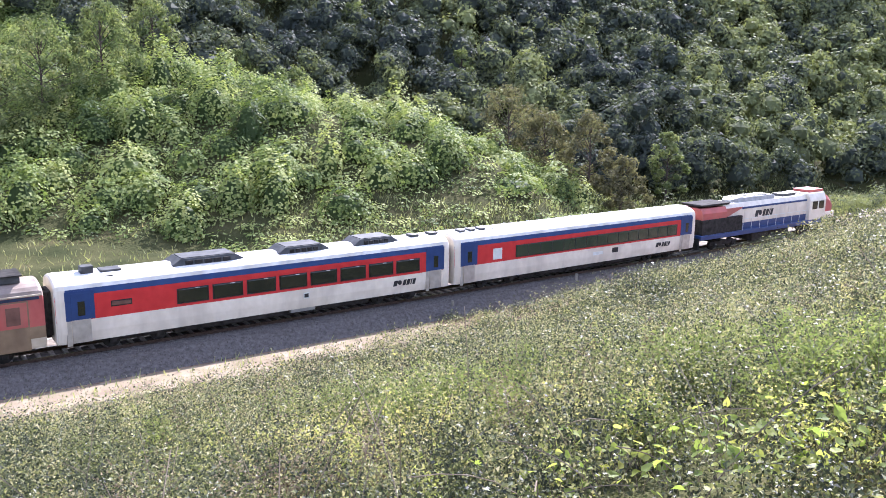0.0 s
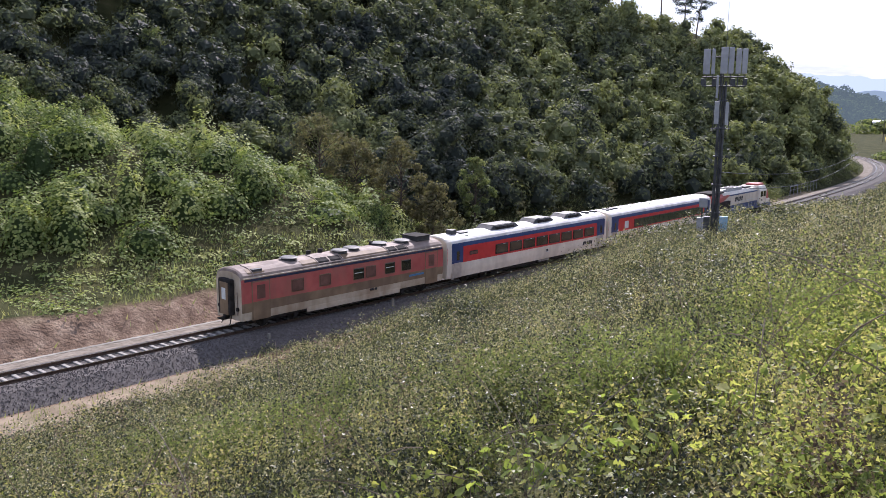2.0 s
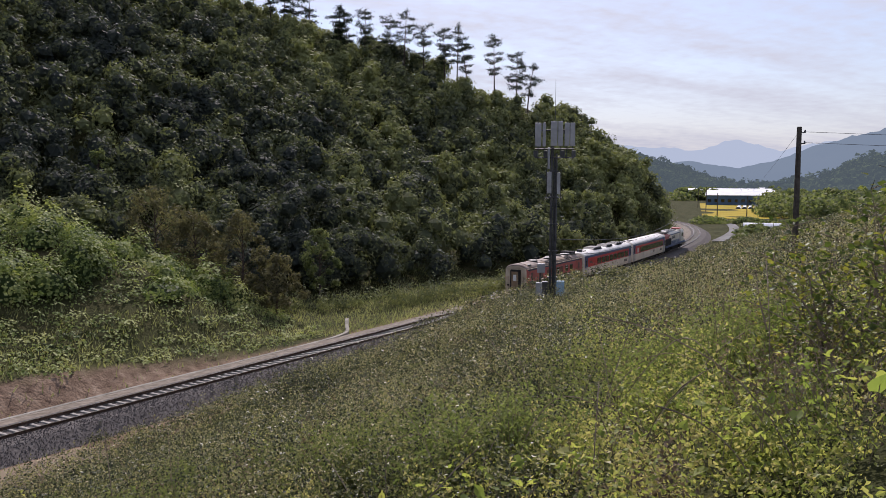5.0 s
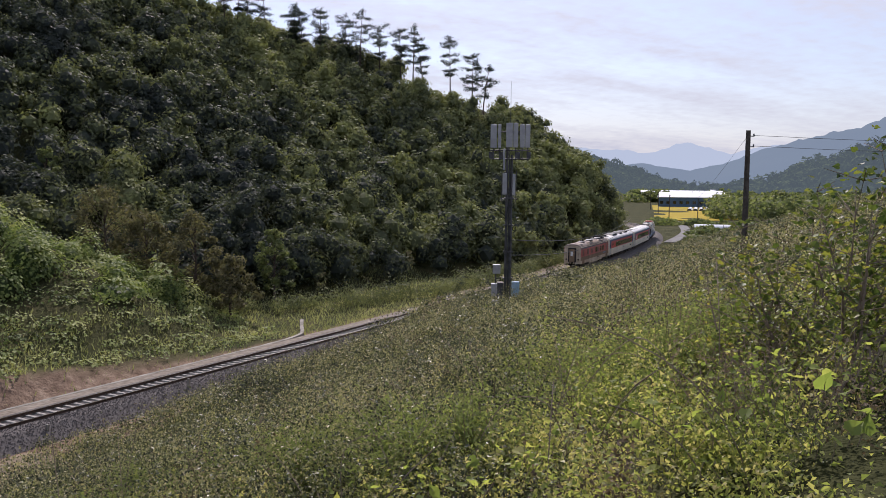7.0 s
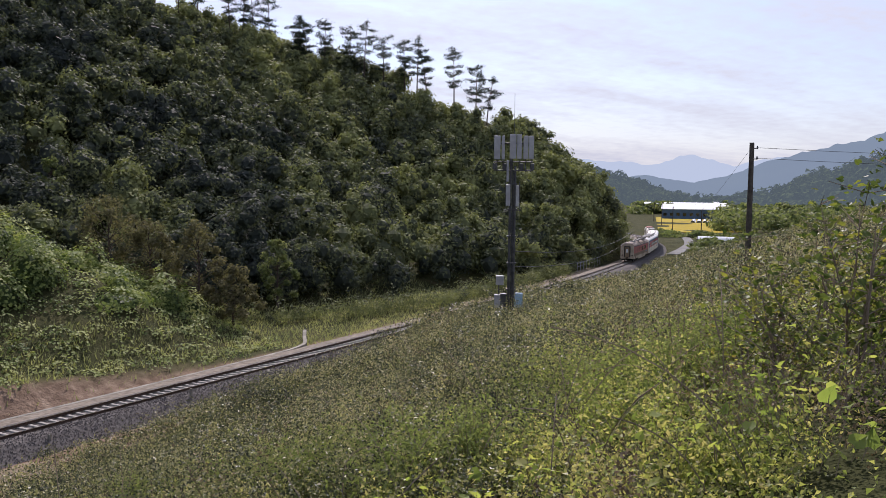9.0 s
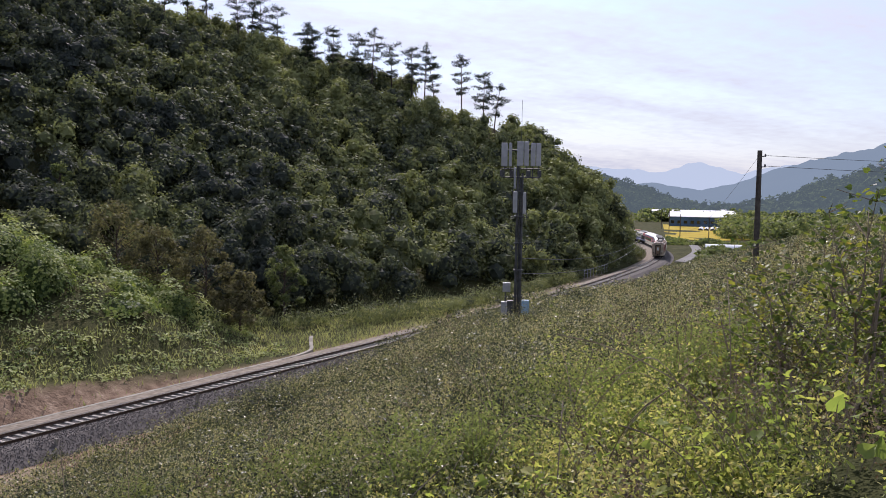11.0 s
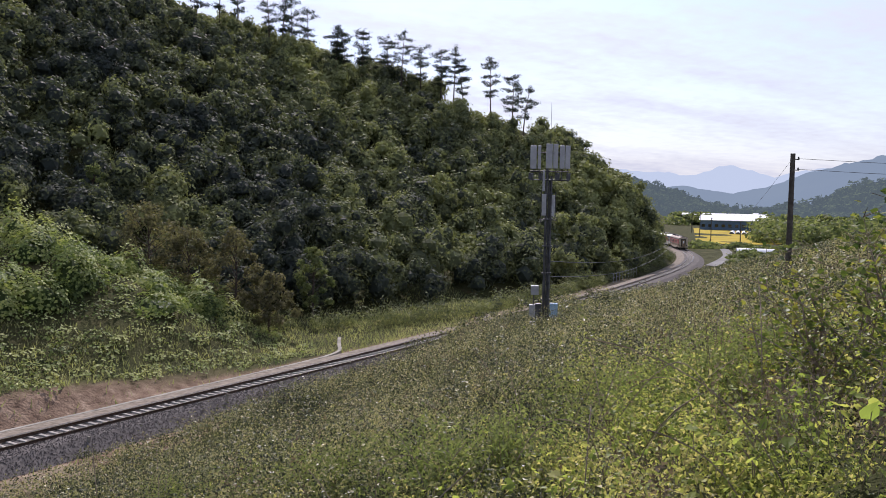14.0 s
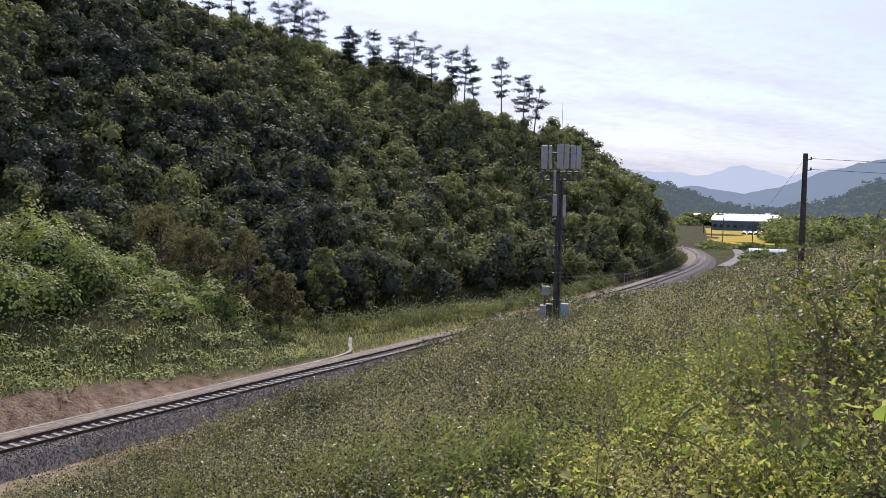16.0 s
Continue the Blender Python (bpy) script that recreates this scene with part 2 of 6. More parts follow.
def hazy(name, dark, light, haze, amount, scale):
    """Distant slopes with a flat glow mixed in, standing for the air's light."""
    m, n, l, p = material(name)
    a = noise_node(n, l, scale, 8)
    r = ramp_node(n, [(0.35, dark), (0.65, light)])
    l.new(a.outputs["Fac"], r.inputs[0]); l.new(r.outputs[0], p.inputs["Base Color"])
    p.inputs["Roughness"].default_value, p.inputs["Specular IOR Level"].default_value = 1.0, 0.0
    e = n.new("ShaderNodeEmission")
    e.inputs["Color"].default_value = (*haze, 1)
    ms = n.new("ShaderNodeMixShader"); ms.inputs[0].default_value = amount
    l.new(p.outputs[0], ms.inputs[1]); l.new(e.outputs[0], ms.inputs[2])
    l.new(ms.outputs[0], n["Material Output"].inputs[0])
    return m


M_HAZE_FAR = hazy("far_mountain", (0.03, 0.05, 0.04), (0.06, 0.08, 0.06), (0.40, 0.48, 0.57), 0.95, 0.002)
M_HAZE_MID = hazy("haze_blue_range", (0.03, 0.05, 0.03), (0.06, 0.08, 0.05), (0.21, 0.275, 0.35), 0.80, 0.004)
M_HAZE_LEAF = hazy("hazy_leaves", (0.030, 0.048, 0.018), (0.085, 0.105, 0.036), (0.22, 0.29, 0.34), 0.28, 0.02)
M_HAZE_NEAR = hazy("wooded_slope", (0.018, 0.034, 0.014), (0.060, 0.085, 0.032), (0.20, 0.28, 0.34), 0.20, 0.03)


def ground_material():
    m, n, l, p = material("hill_soil")
    at = n.new("ShaderNodeAttribute"); at.attribute_name = "bare"
    a = noise_node(n, l, 0.35, 7)
    g = ramp_node(n, [(0.3, (0.030, 0.036, 0.014)), (0.6, (0.062, 0.062, 0.026)), (0.8, (0.105, 0.085, 0.045))])
    l.new(a.outputs["Fac"], g.inputs[0])
    b = noise_node(n, l, 1.3, 8)
    d = ramp_node(n, [(0.3, (0.12, 0.080, 0.056)), (0.55, (0.22, 0.155, 0.110)), (0.75, (0.33, 0.25, 0.18))])
    l.new(b.outputs["Fac"], d.inputs[0])
    mx = n.new("ShaderNodeMix"); mx.data_type = "RGBA"
    l.new(at.outputs["Fac"], mx.inputs[0]); l.new(g.outputs[0], mx.inputs[6]); l.new(d.outputs[0], mx.inputs[7])
    l.new(mx.outputs[2], p.inputs["Base Color"])
    p.inputs["Roughness"].default_value, p.inputs["Specular IOR Level"].default_value = 1.0, 0.05
    f = noise_node(n, l, 6.0, 6)
    bp = n.new("ShaderNodeBump"); bp.inputs["Strength"].default_value, bp.inputs["Distance"].default_value = 0.8, 0.15
    l.new(f.outputs["Fac"], bp.inputs["Height"]); l.new(bp.outputs[0], p.inputs["Normal"])
    return m


M_GROUND = ground_material()

# ---------------------------------------------------------------- the plan: track line and lie of the land
TRACK = [(-140, -36.6), (-80, 0.8), (-40, 25.8), (-15, 41.5), (0, 50.9), (20, 63.6), (40, 76.6), (60, 90.1), (80, 104.3), (100, 119.3),
         (120, 135.2), (136, 149.2), (150, 163.2), (163, 178), (174, 192.5), (183.5, 207), (191, 222), (197, 239), (201, 257), (203, 276), (203, 300), (198, 345)]


def spline(points, step):
    """A smooth line through the points, at even steps."""
    pts = np.array(points, float)
    ext = np.vstack([2 * pts[0] - pts[1], pts, 2 * pts[-1] - pts[-2]])
    out = []
    for i in range(1, len(ext) - 2):
        p0, p1, p2, p3 = ext[i - 1:i + 3]
        u = np.linspace(0, 1, 60, endpoint=False)[:, None]
        out.append(0.5 * (2 * p1 + (p2 - p0) * u + (2 * p0 - 5 * p1 + 4 * p2 - p3) * u ** 2 + (3 * p1 - p0 - 3 * p2 + p3) * u ** 3))
    line = np.vstack(out + [pts[-1:]])
    for _ in range(3):
        line[1:-1] = (line[:-2] + 2 * line[1:-1] + line[2:]) / 4
    s = np.concatenate([[0], np.cumsum(np.hypot(*np.diff(line, axis=0).T))])
    at = np.arange(0, s[-1], step)
    return np.stack([np.interp(at, s, line[:, 0]), np.interp(at, s, line[:, 1])], 1), at


LINE, LINE_S = spline(TRACK, 0.5)
LINE_S = LINE_S - LINE_S[np.argmin(abs(LINE[:, 0]))]
LINE_T = np.gradient(LINE, LINE_S, axis=0)
LINE_T /= np.hypot(*LINE_T.T)[:, None]


def on_track(s, u=0.0):
    """The place on the plan s metres along the track and u metres to its right, and the heading."""
    x, y = np.interp(s, LINE_S, LINE[:, 0]), np.interp(s, LINE_S, LINE[:, 1])
    tx, ty = np.interp(s, LINE_S, LINE_T[:, 0]), np.interp(s, LINE_S, LINE_T[:, 1])
    return x + ty * u, y - tx * u, np.arctan2(ty, tx)


def along(x, y):
    """s and u of places on the plan."""
    x, y = np.ravel(x), np.ravel(y)
    s, u = np.empty(len(x)), np.empty(len(x))
    lx, tt, ls = LINE[::4], LINE_T[::4], LINE_S[::4]
    for i in range(0, len(x), 8000):
        dx, dy = x[i:i + 8000, None] - lx[None, :, 0], y[i:i + 8000, None] - lx[None, :, 1]
        k = np.argmin(dx * dx + dy * dy, axis=1)
        j = np.arange(len(k))
        s[i:i + 8000] = ls[k] + dx[j, k] * tt[k, 0] + dy[j, k] * tt[k, 1]
        u[i:i + 8000] = dx[j, k] * tt[k, 1] - dy[j, k] * tt[k, 0]
    return s, u


def smooth(a, b, v):
    k = np.clip((v - a) / (b - a), 0, 1)
    return k * k * (3 - 2 * k)


def wob(x, y, scale, seed=0.0):
    """Cheap smooth unevenness between about -1 and 1."""
    a, b = x / scale + seed, y / scale - seed * 1.7
    return (np.sin(a * 1.3 + 1.7 * np.sin(b * 0.9)) + np.sin(b * 1.7 + 1.3 * np.sin(a * 0.7 + 2)) + 0.6 * np.sin(a * 3.1 + b * 2.3) + 0.5 * np.sin(b * 3.7 - a * 1.9)) / 3.1


# x, y, height, half width of the hill's crest line
CREST = np.array([(-170, 90, 62, 80), (-120, 140, 62, 95), (-60, 178, 60, 105), (-5, 190, 57, 100), (16, 194, 53, 96), (40, 196, 48.5, 88), (61, 194, 43, 80),
                  (83, 187, 39, 66), (105, 176, 32.0, 47), (120, 166, 20.5, 31), (131, 157, 9, 19), (140, 155, 3, 11)], float)
SPUR = np.array([(-85, 128, 30, 42), (-55, 108, 20, 40), (-28, 93, 12.5, 34), (-10, 84, 9.5, 25), (3, 81, 8.0, 19), (10, 80, 4.5, 13), (15, 80, 1.5, 8)], float)


def ridge(x, y, rows):
    z = np.zeros(len(x))
    for a, b in zip(rows[:-1], rows[1:]):
        for k in np.linspace(0, 1, 9):
            c = a * (1 - k) + b * k
            g = np.clip(1 - np.hypot(x - c[0], y - c[1]) / c[3], 0, 1)
            z = np.maximum(z, c[2] * (0.62 * g + 0.38 * g * g * (3 - 2 * g)))
    return z


def land(x, y):
    """Height of the ground."""
    x, y = np.ravel(np.asarray(x, float)), np.ravel(np.asarray(y, float))
    s, u = along(x, y)
    side = np.clip((s + 120) / 40, 0, 1)
    # the bank between the camera and the track
    bulge = 0.9 * smooth(-8, 12, s) + 2.1 * smooth(16, 33, s) * (1 - smooth(46, 68, s)) * (1 - smooth(11, 25, u))
    start = 4.8 - 1.2 * smooth(-12, 6, s)
    rise = 0.366 - 0.056 * smooth(-14, 10, s)
    near = bulge * smooth(start, start + 6.0, u) + rise * np.clip(u - 8.6 + 2.6 * smooth(-10, 10, s), 0, 38) - 0.10 * np.clip(u - 44, 0, 60)
    near = near * (1 - smooth(120, 175, s) * 0.95) + 0.25 * wob(x, y, 3.1) * smooth(6, 10, u)
    near = near + 0.3 * np.exp(-((x - 6.5) ** 2 + (y - 5.5) ** 2) / 14)
    # the far side: cut bank, meadow, spur and hill
    v = -u
    cut = (2.2 * (1 - smooth(-4, 30, s)) * (0.85 + 0.15 * wob(x, y, 4.0))) * smooth(3.9, 6.4, v) + 0.03 * np.clip(v - 6, 0, 20) * (1 - smooth(60, 90, s))
    hill = ridge(x, y, CREST) * smooth(3.5, 12, v)
    spur = ridge(x, y, SPUR) * smooth(4.5, 12, v)
    far = cut + np.maximum(hill, spur) + (0.5 * wob(x, y, 7.0, 2.0)) * smooth(9, 20, v)
    z = np.where(u > 0, near, far)
    # past the bend the valley floor is flat
    return -0.8 + z


def graded(lo, a, b, hi, step, grow=1.16):
    mid = np.arange(a, b + step / 2, step)
    left, right, d = [], [], step
    p = a
    while p > lo:
        d *= grow
        p -= d
        left.append(p)
    p, d = b, step
    while p < hi:
        d *= grow
        p += d
        right.append(p)
    return np.concatenate([left[::-1], mid, right])


def mesh_from(name, co, faces, mats, smooth_shade=False, mat_index=None):
    """A mesh from arrays: all faces have as many corners as the second axis of faces."""
    me = bpy.data.meshes.new(name)
    nf, k = faces.shape
    me.vertices.add(len(co)); me.loops.add(nf * k); me.polygons.add(nf)
    me.vertices.foreach_set("co", np.ascontiguousarray(co, np.float32).ravel())
    me.loops.foreach_set("vertex_index", np.ascontiguousarray(faces, np.int32).ravel())
    me.polygons.foreach_set("loop_start", np.arange(0, nf * k, k, dtype=np.int32))
    me.polygons.foreach_set("use_smooth", np.full(nf, smooth_shade))
    for m in mats:
        me.materials.append(m)
    if mat_index is not None:
        me.polygons.foreach_set("material_index", np.ascontiguousarray(mat_index, np.int32))
    me.update(calc_edges=True)
    return me


gx, gy = graded(-900, -62, 150, 4700, 1.2), graded(-500, -14, 175, 4700, 1.2)
GX, GY = np.meshgrid(gx, gy)
GZ = land(GX, GY)
idx = np.arange(len(GZ)).reshape(GX.shape)
gf = np.stack([idx[:-1, :-1], idx[:-1, 1:], idx[1:, 1:], idx[1:, :-1]], -1).reshape(-1, 4)
ground = new("ground", mesh_from("ground", np.stack([GX.ravel(), GY.ravel(), GZ], 1), gf, [M_GROUND], True))
tagged(ground, "brown and green hillside soil with a bare cut bank beside the track", "ground", kind="structure")
gs, gu = along(GX, GY)
bare = np.clip(smooth(-6.9, -6.0, gu) * (1 - smooth(4, 24, gs)) * (1 - smooth(6.2, 7.5, gu)) + smooth(-5.6, -4.6, gu) * (1 - smooth(6.0, 8.0, gu)) * (1 - smooth(105, 130, gs)), 0, 1)
ba = ground.data.attributes.new("bare", "FLOAT", "POINT")
ba.data.foreach_set("value", bare.astype(np.float32))


# ---------------------------------------------------------------- building helpers
def part(name, bm, mat, parent=None, label="", shade=False):
    """Links a bmesh as one mesh object, under parent if given."""
    me = bpy.data.meshes.new(name)
    bm.to_mesh(me)
    bm.free()
    for m in (mat if isinstance(mat, (list, tuple)) else [mat]):
        me.materials.append(m)
    if shade:
        me.polygons.foreach_set("use_smooth", np.full(len(me.polygons), True))
    ob = new(name, me)
    if parent is not None:
        ob.parent = parent
    if label:
        ob["label"] = label
    return ob


def thing(name, label, category, m=None, group="", kind=""):
    ob = new(name)
    ob.empty_display_size = 0.3
    if m is not None:
        ob.matrix_basis = m
    return tagged(ob, label, category, group, kind)


def box(bm, x0, x1, y0, y1, z0, z1, bevel=0.0, mi=0):
    r = bmesh.ops.create_cube(bm, size=1.0, matrix=Matrix.LocRotScale(((x0 + x1) / 2, (y0 + y1) / 2, (z0 + z1) / 2), None, (x1 - x0, y1 - y0, z1 - z0)))
    vs = r["verts"]
    fs = {f for v in vs for f in v.link_faces}
    for f in fs:
        f.material_index = mi
    if bevel:
        es = list({e for v in vs for e in v.link_edges})
        bmesh.ops.bevel(bm, geom=es, offset=bevel, segments=2, affect="EDGES", profile=0.6)
    return bm


def tube(bm, a, b, r0, r1=None, seg=10):
    a, b = Vector(a), Vector(b)
    r1 = r0 if r1 is None else r1
    q = (b - a).to_track_quat("Z", "Y").to_matrix().to_4x4()
    bmesh.ops.create_cone(bm, cap_ends=True, segments=seg, radius1=r0, radius2=r1, depth=(b - a).length, matrix=Matrix.Translation((a + b) / 2) @ q)
    return bm


def wire(name, points, r, mat, parent=None, seg=5):
    """A cable or twig along the points, as a mesh tube of even thickness."""
    bm = bmesh.new()
    pts = [Vector(p) for p in points]
    secs = []
    for i, p in enumerate(pts):
        d = (pts[min(i + 1, len(pts) - 1)] - pts[max(i - 1, 0)]).normalized()
        a = d.cross(Vector((0.31, 0.2, 0.93))).normalized()
        b = d.cross(a)
        secs.append([p + (a * math.cos(k * 6.2832 / seg) + b * math.sin(k * 6.2832 / seg)) * r for k in range(seg)])
    loft(bm, secs)
    return part(name, bm, mat, parent)


def loft(bm, sections, closed=True, caps=True, mi=None):
    """Skins a row of sections, each a list of points."""
    rings = [[bm.verts.new(p) for p in sec] for sec in sections]
    n = len(rings[0])
    for r0, r1 in zip(rings[:-1], rings[1:]):
        for i in range(n if closed else n - 1):
            j = (i + 1) % n
            f = bm.faces.new((r0[i], r0[j], r1[j], r1[i]))
            if mi:
                f.material_index = mi[i]
    if caps and closed:
        bm.faces.new(rings[0])
        bm.faces.new(rings[-1][::-1])
    bmesh.ops.recalc_face_normals(bm, faces=bm.faces[:])
    return bm


def sweep(name, section, s0, s1, step, mats, mi=None, parent=None):
    """A section of (u, z) points drawn along the track."""
    ss = np.arange(s0, s1 + step / 2, step)
    bm = bmesh.new()
    secs = []
    for s in ss:
        secs.append([(*on_track(s, u)[:2], z) for u, z in section])
    loft(bm, secs, True, True, mi)
    return part(name, bm, mats, parent)


# ---------------------------------------------------------------- the track
track = thing("railway_track", "single railway track with rusty rails on concrete sleepers", "railway track", kind="structure")
ballast = sweep("ballast", [(-3.5, -0.95), (-3.44, -0.44), (-1.5, -0.16), (-0.9, -0.155), (-0.82, -0.25), (0.82, -0.25), (0.9, -0.155), (2.2, -0.15), (3.7, -0.95)], -70, 262, 1.0, [M_BALLAST, M_SANDBALLAST], [1, 1, 0, 0, 0, 0, 0, 0, 0], track)
ballast["label"] = "grey crushed stone ballast with a sandy shoulder"
for side in (-0.75, 0.75):
    r = sweep("rail", [(side - 0.07, -0.17), (side - 0.07, -0.145), (side - 0.012, -0.125), (side - 0.012, -0.045), (side - 0.036, -0.035), (side - 0.036, -0.004), (side - 0.03, 0),
                       (side + 0.03, 0), (side + 0.036, -0.004), (side + 0.036, -0.035), (side + 0.012, -0.045), (side + 0.012, -0.125), (side + 0.07, -0.145), (side + 0.07, -0.17)],
              -70, 262, 1.0, [M_RAIL, M_RAILTOP], [0] * 6 + [1] + [0] * 7, track)

ditch = sweep("drain_kerb", [(-3.72, -0.9), (-3.72, -0.42), (-3.42, -0.42), (-3.42, -0.9)], -70, 27, 1.0, [M_CONCRETE])
tagged(ditch, "pale concrete drain kerb running beside the ballast", "kerb", kind="structure")
bend = [on_track(27, -3.57)[:2], on_track(30, -3.7)[:2], on_track(32.4, -4.2)[:2], on_track(33.8, -5.0)[:2], on_track(35.0, -6.0)[:2], on_track(37.2, -7.7)[:2], on_track(39.2, -9.2)[:2]]
bl, _ = spline(bend, 0.5)
bz = np.maximum(land(bl[:, 0], bl[:, 1]) + 0.10, -0.42)
bt = np.gradient(bl, axis=0); bt /= np.hypot(*bt.T)[:, None]
bm = bmesh.new()
loft(bm, [[(x - ty * 0.17, y + tx * 0.17, z - 0.6), (x - ty * 0.17, y + tx * 0.17, z), (x + ty * 0.17, y - tx * 0.17, z), (x + ty * 0.17, y - tx * 0.17, z - 0.6)] for (x, y), (tx, ty), z in zip(bl, bt, bz)])
dk = part("drain_kerb", bm, M_CONCRETE)
tagged(dk, "pale concrete drain kerb curving away into the grass", "kerb", kind="structure")
pathobj = sweep("dirt_path", [(3.6, -1.0), (3.7, -0.76), (5.0, -0.70), (6.2, -0.68), (6.6, -1.0)], -70, 0, 1.0, [M_PATH])
tagged(pathobj, "sandy dirt path along the foot of the bank", "path", kind="structure")
pathfar = sweep("service_path", [(-6.2, -1.0), (-5.6, -0.62), (-4.1, -0.60), (-3.8, -1.0)], 60, 128, 1.0, [M_PATH])
tagged(pathfar, "bare sandy strip beside the far curve of the track", "path", kind="structure")


# ---------------------------------------------------------------- the train
def coach_profile(w=1.40, floor=0.62, eave=3.25, top=3.80, skirt=0.06):
    """Right-hand half from the skirt up over the roof to the left: (y, z)."""
    right = [(-w + skirt, floor), (-w, floor + 0.5), (-w, 1.72), (-w, 2.62), (-w + 0.01, 2.96), (-w + 0.05, eave)]
    arc = [(-(w - 0.05) * math.cos(radians(a)) * (1.0), eave + (top - eave) * math.sin(radians(a)) ** 0.9) for a in (18, 36, 54, 72, 90)]
    half = right + arc
    return half + [(-y, z) for y, z in reversed(half[:-1])]


def bogie(name, x, parent):
    b = part(name, box(box(box(bmesh.new(), x - 1.7, x + 1.7, -1.12, -0.98, 0.42, 0.72, 0.03), x - 1.7, x + 1.7, 0.98, 1.12, 0.42, 0.72, 0.03), x - 0.35, x + 0.35, -1.1, 1.1, 0.45, 0.78, 0.03), M_UNDER, parent)
    for dx in (-1.15, 1.15):
        for y in (-0.75, 0.75):
            part("wheel", tube(tube(bmesh.new(), (x + dx, y - 0.065, 0.43), (x + dx, y + 0.065, 0.43), 0.43, 0.43, 22), (x + dx, y - 0.09, 0.43), (x + dx, y + 0.09, 0.43), 0.12, 0.12, 10), M_UNDER, b)
        for y in (-1.05, 1.05):
            part("axle_box", box(bmesh.new(), x + dx - 0.17, x + dx + 0.17, y - 0.13, y + 0.13, 0.28, 0.6, 0.03), M_UNDER, b)
            tb = bmesh.new()
            tube(tb, (x + dx, y, 0.6), (x + dx, y, 0.8), 0.1, 0.1, 8)
            part("spring", tb, M_UNDER, b)
    return b


def panel(name, x0, x1, z0, z1, mat, parent, y=-1.405, depth=0.02, label="", both=True, bevel=0.012):
    """A flat panel on the side of a car (and the same on its other side)."""
    out = None
    for sgn in ((1, -1) if both else (1,)):
        ya, yb = sorted((sgn * y, sgn * (y - depth if y < 0 else y + depth)))
        o = part(name, box(bmesh.new(), x0, x1, ya, yb, z0, z1, bevel), mat, parent, label)
        out = out or o
    return out


def window(x0, x1, z0, z1, parent, glass=None, frame_mat=None, y=-1.402):
    f = panel("window", x0, x1, z0, z1, frame_mat or M_BLACKMARK, parent, y, 0.014)
    for sgn in (1, -1):
        ya, yb = sorted((sgn * (y - 0.004), sgn * (y - 0.024)))
        part("pane", box(bmesh.new(), x0 + 0.05, x1 - 0.05, ya, yb, z0 + 0.05, z1 - 0.05, 0.03), glass or M_GLASS, parent)
    return f


def brand_bars(x0, z0, parent, scale=1.0, y=-1.41):
    """Dark slanted bars and a disc in place of a company mark."""
    for sgn in (1, -1):
        for i, (dx, wd) in enumerate(((0, 0.26), (0.66, 0.2), (0.92, 0.22), (1.2, 0.08), (1.34, 0.2))):
            bm = box(bmesh.new(), x0 + dx * scale, x0 + (dx + wd) * scale, min(sgn * y, sgn * (y - 0.008)), max(sgn * y, sgn * (y - 0.008)), z0, z0 + 0.34 * scale)
            for v in bm.verts:
                v.co.x += (v.co.z - z0) * 0.3
            part("mark", bm, M_BLACKMARK, parent)
        part("emblem", tube(bmesh.new(), (x0 + 0.47 * scale, sgn * y, z0 + 0.2 * scale), (x0 + 0.47 * scale, sgn * (y - 0.01), z0 + 0.2 * scale), 0.14 * scale, 0.14 * scale, 16), M_BLACKMARK, parent)


def shell(L, parent, mats, mi, prof, inset=0.32):
    """The car's skin, drawn in a little at both ends."""
    bm = bmesh.new()
    secs = []
    for x, k in ((-L / 2, 0.955), (-L / 2 + inset * 0.3, 0.985), (-L / 2 + inset, 1.0), (L / 2 - inset, 1.0), (L / 2 - inset * 0.3, 0.985), (L / 2, 0.955)):
        secs.append([(x, y * k, z if z < 2.7 else 2.7 + (z - 2.7) * (0.80 + 0.20 * (k - 0.955) / 0.045)) for y, z in prof])
    loft(bm, secs, True, True, mi)
    body = part("body", bm, mats, parent)
    if len(mats) == 5 and mats[0] is M_WHITE:
        for e in (-1, 1):
            cb = bmesh.new()
            loft(cb, [[(e * (L / 2 - d), y * k, 1.9 + (z - 1.9) * k) for y, z in prof] for d, k in ((0.46, 1.008), (0.2, 1.004), (0.06, 0.985), (-0.02, 0.94))])
            part("end_collar", cb, M_WHITE, parent, "cream white rounded car end")
    return body


def underframe(L, parent, chests):
    part("underframe", box(bmesh.new(), -L / 2 + 0.5, L / 2 - 0.5, -1.15, 1.15, 0.5, 0.7), M_UNDER, parent)
    part("equipment_case", box(bmesh.new(), -L / 2 + 5.6, L / 2 - 5.6, -1.05, 1.05, 0.27, 0.6, 0.03), M_UNDER, parent)
    part("brake_rigging", box(bmesh.new(), -L / 2 + 1.2, L / 2 - 1.2, -0.5, 0.5, 0.3, 0.5), M_UNDER, parent)
    for x0, x1, z0, mat in chests:
        part("equipment_box", box(bmesh.new(), x0, x1, -1.22, 1.22, z0, 0.74, 0.03), mat, parent)
    for e in (-1, 1):
        part("gangway", box(bmesh.new(), e * L / 2 + min(0, e * 0.34), e * L / 2 + max(0, e * 0.34), -0.62, 0.62, 0.95, 3.15, 0.08), M_UNDER, parent, "black rubber gangway bellows")
        part("coupler", box(bmesh.new(), e * L / 2 + min(0, e * 0.38), e * L / 2 + max(0, e * 0.38), -0.12, 0.12, 0.72, 0.95, 0.02), M_UNDER, parent)


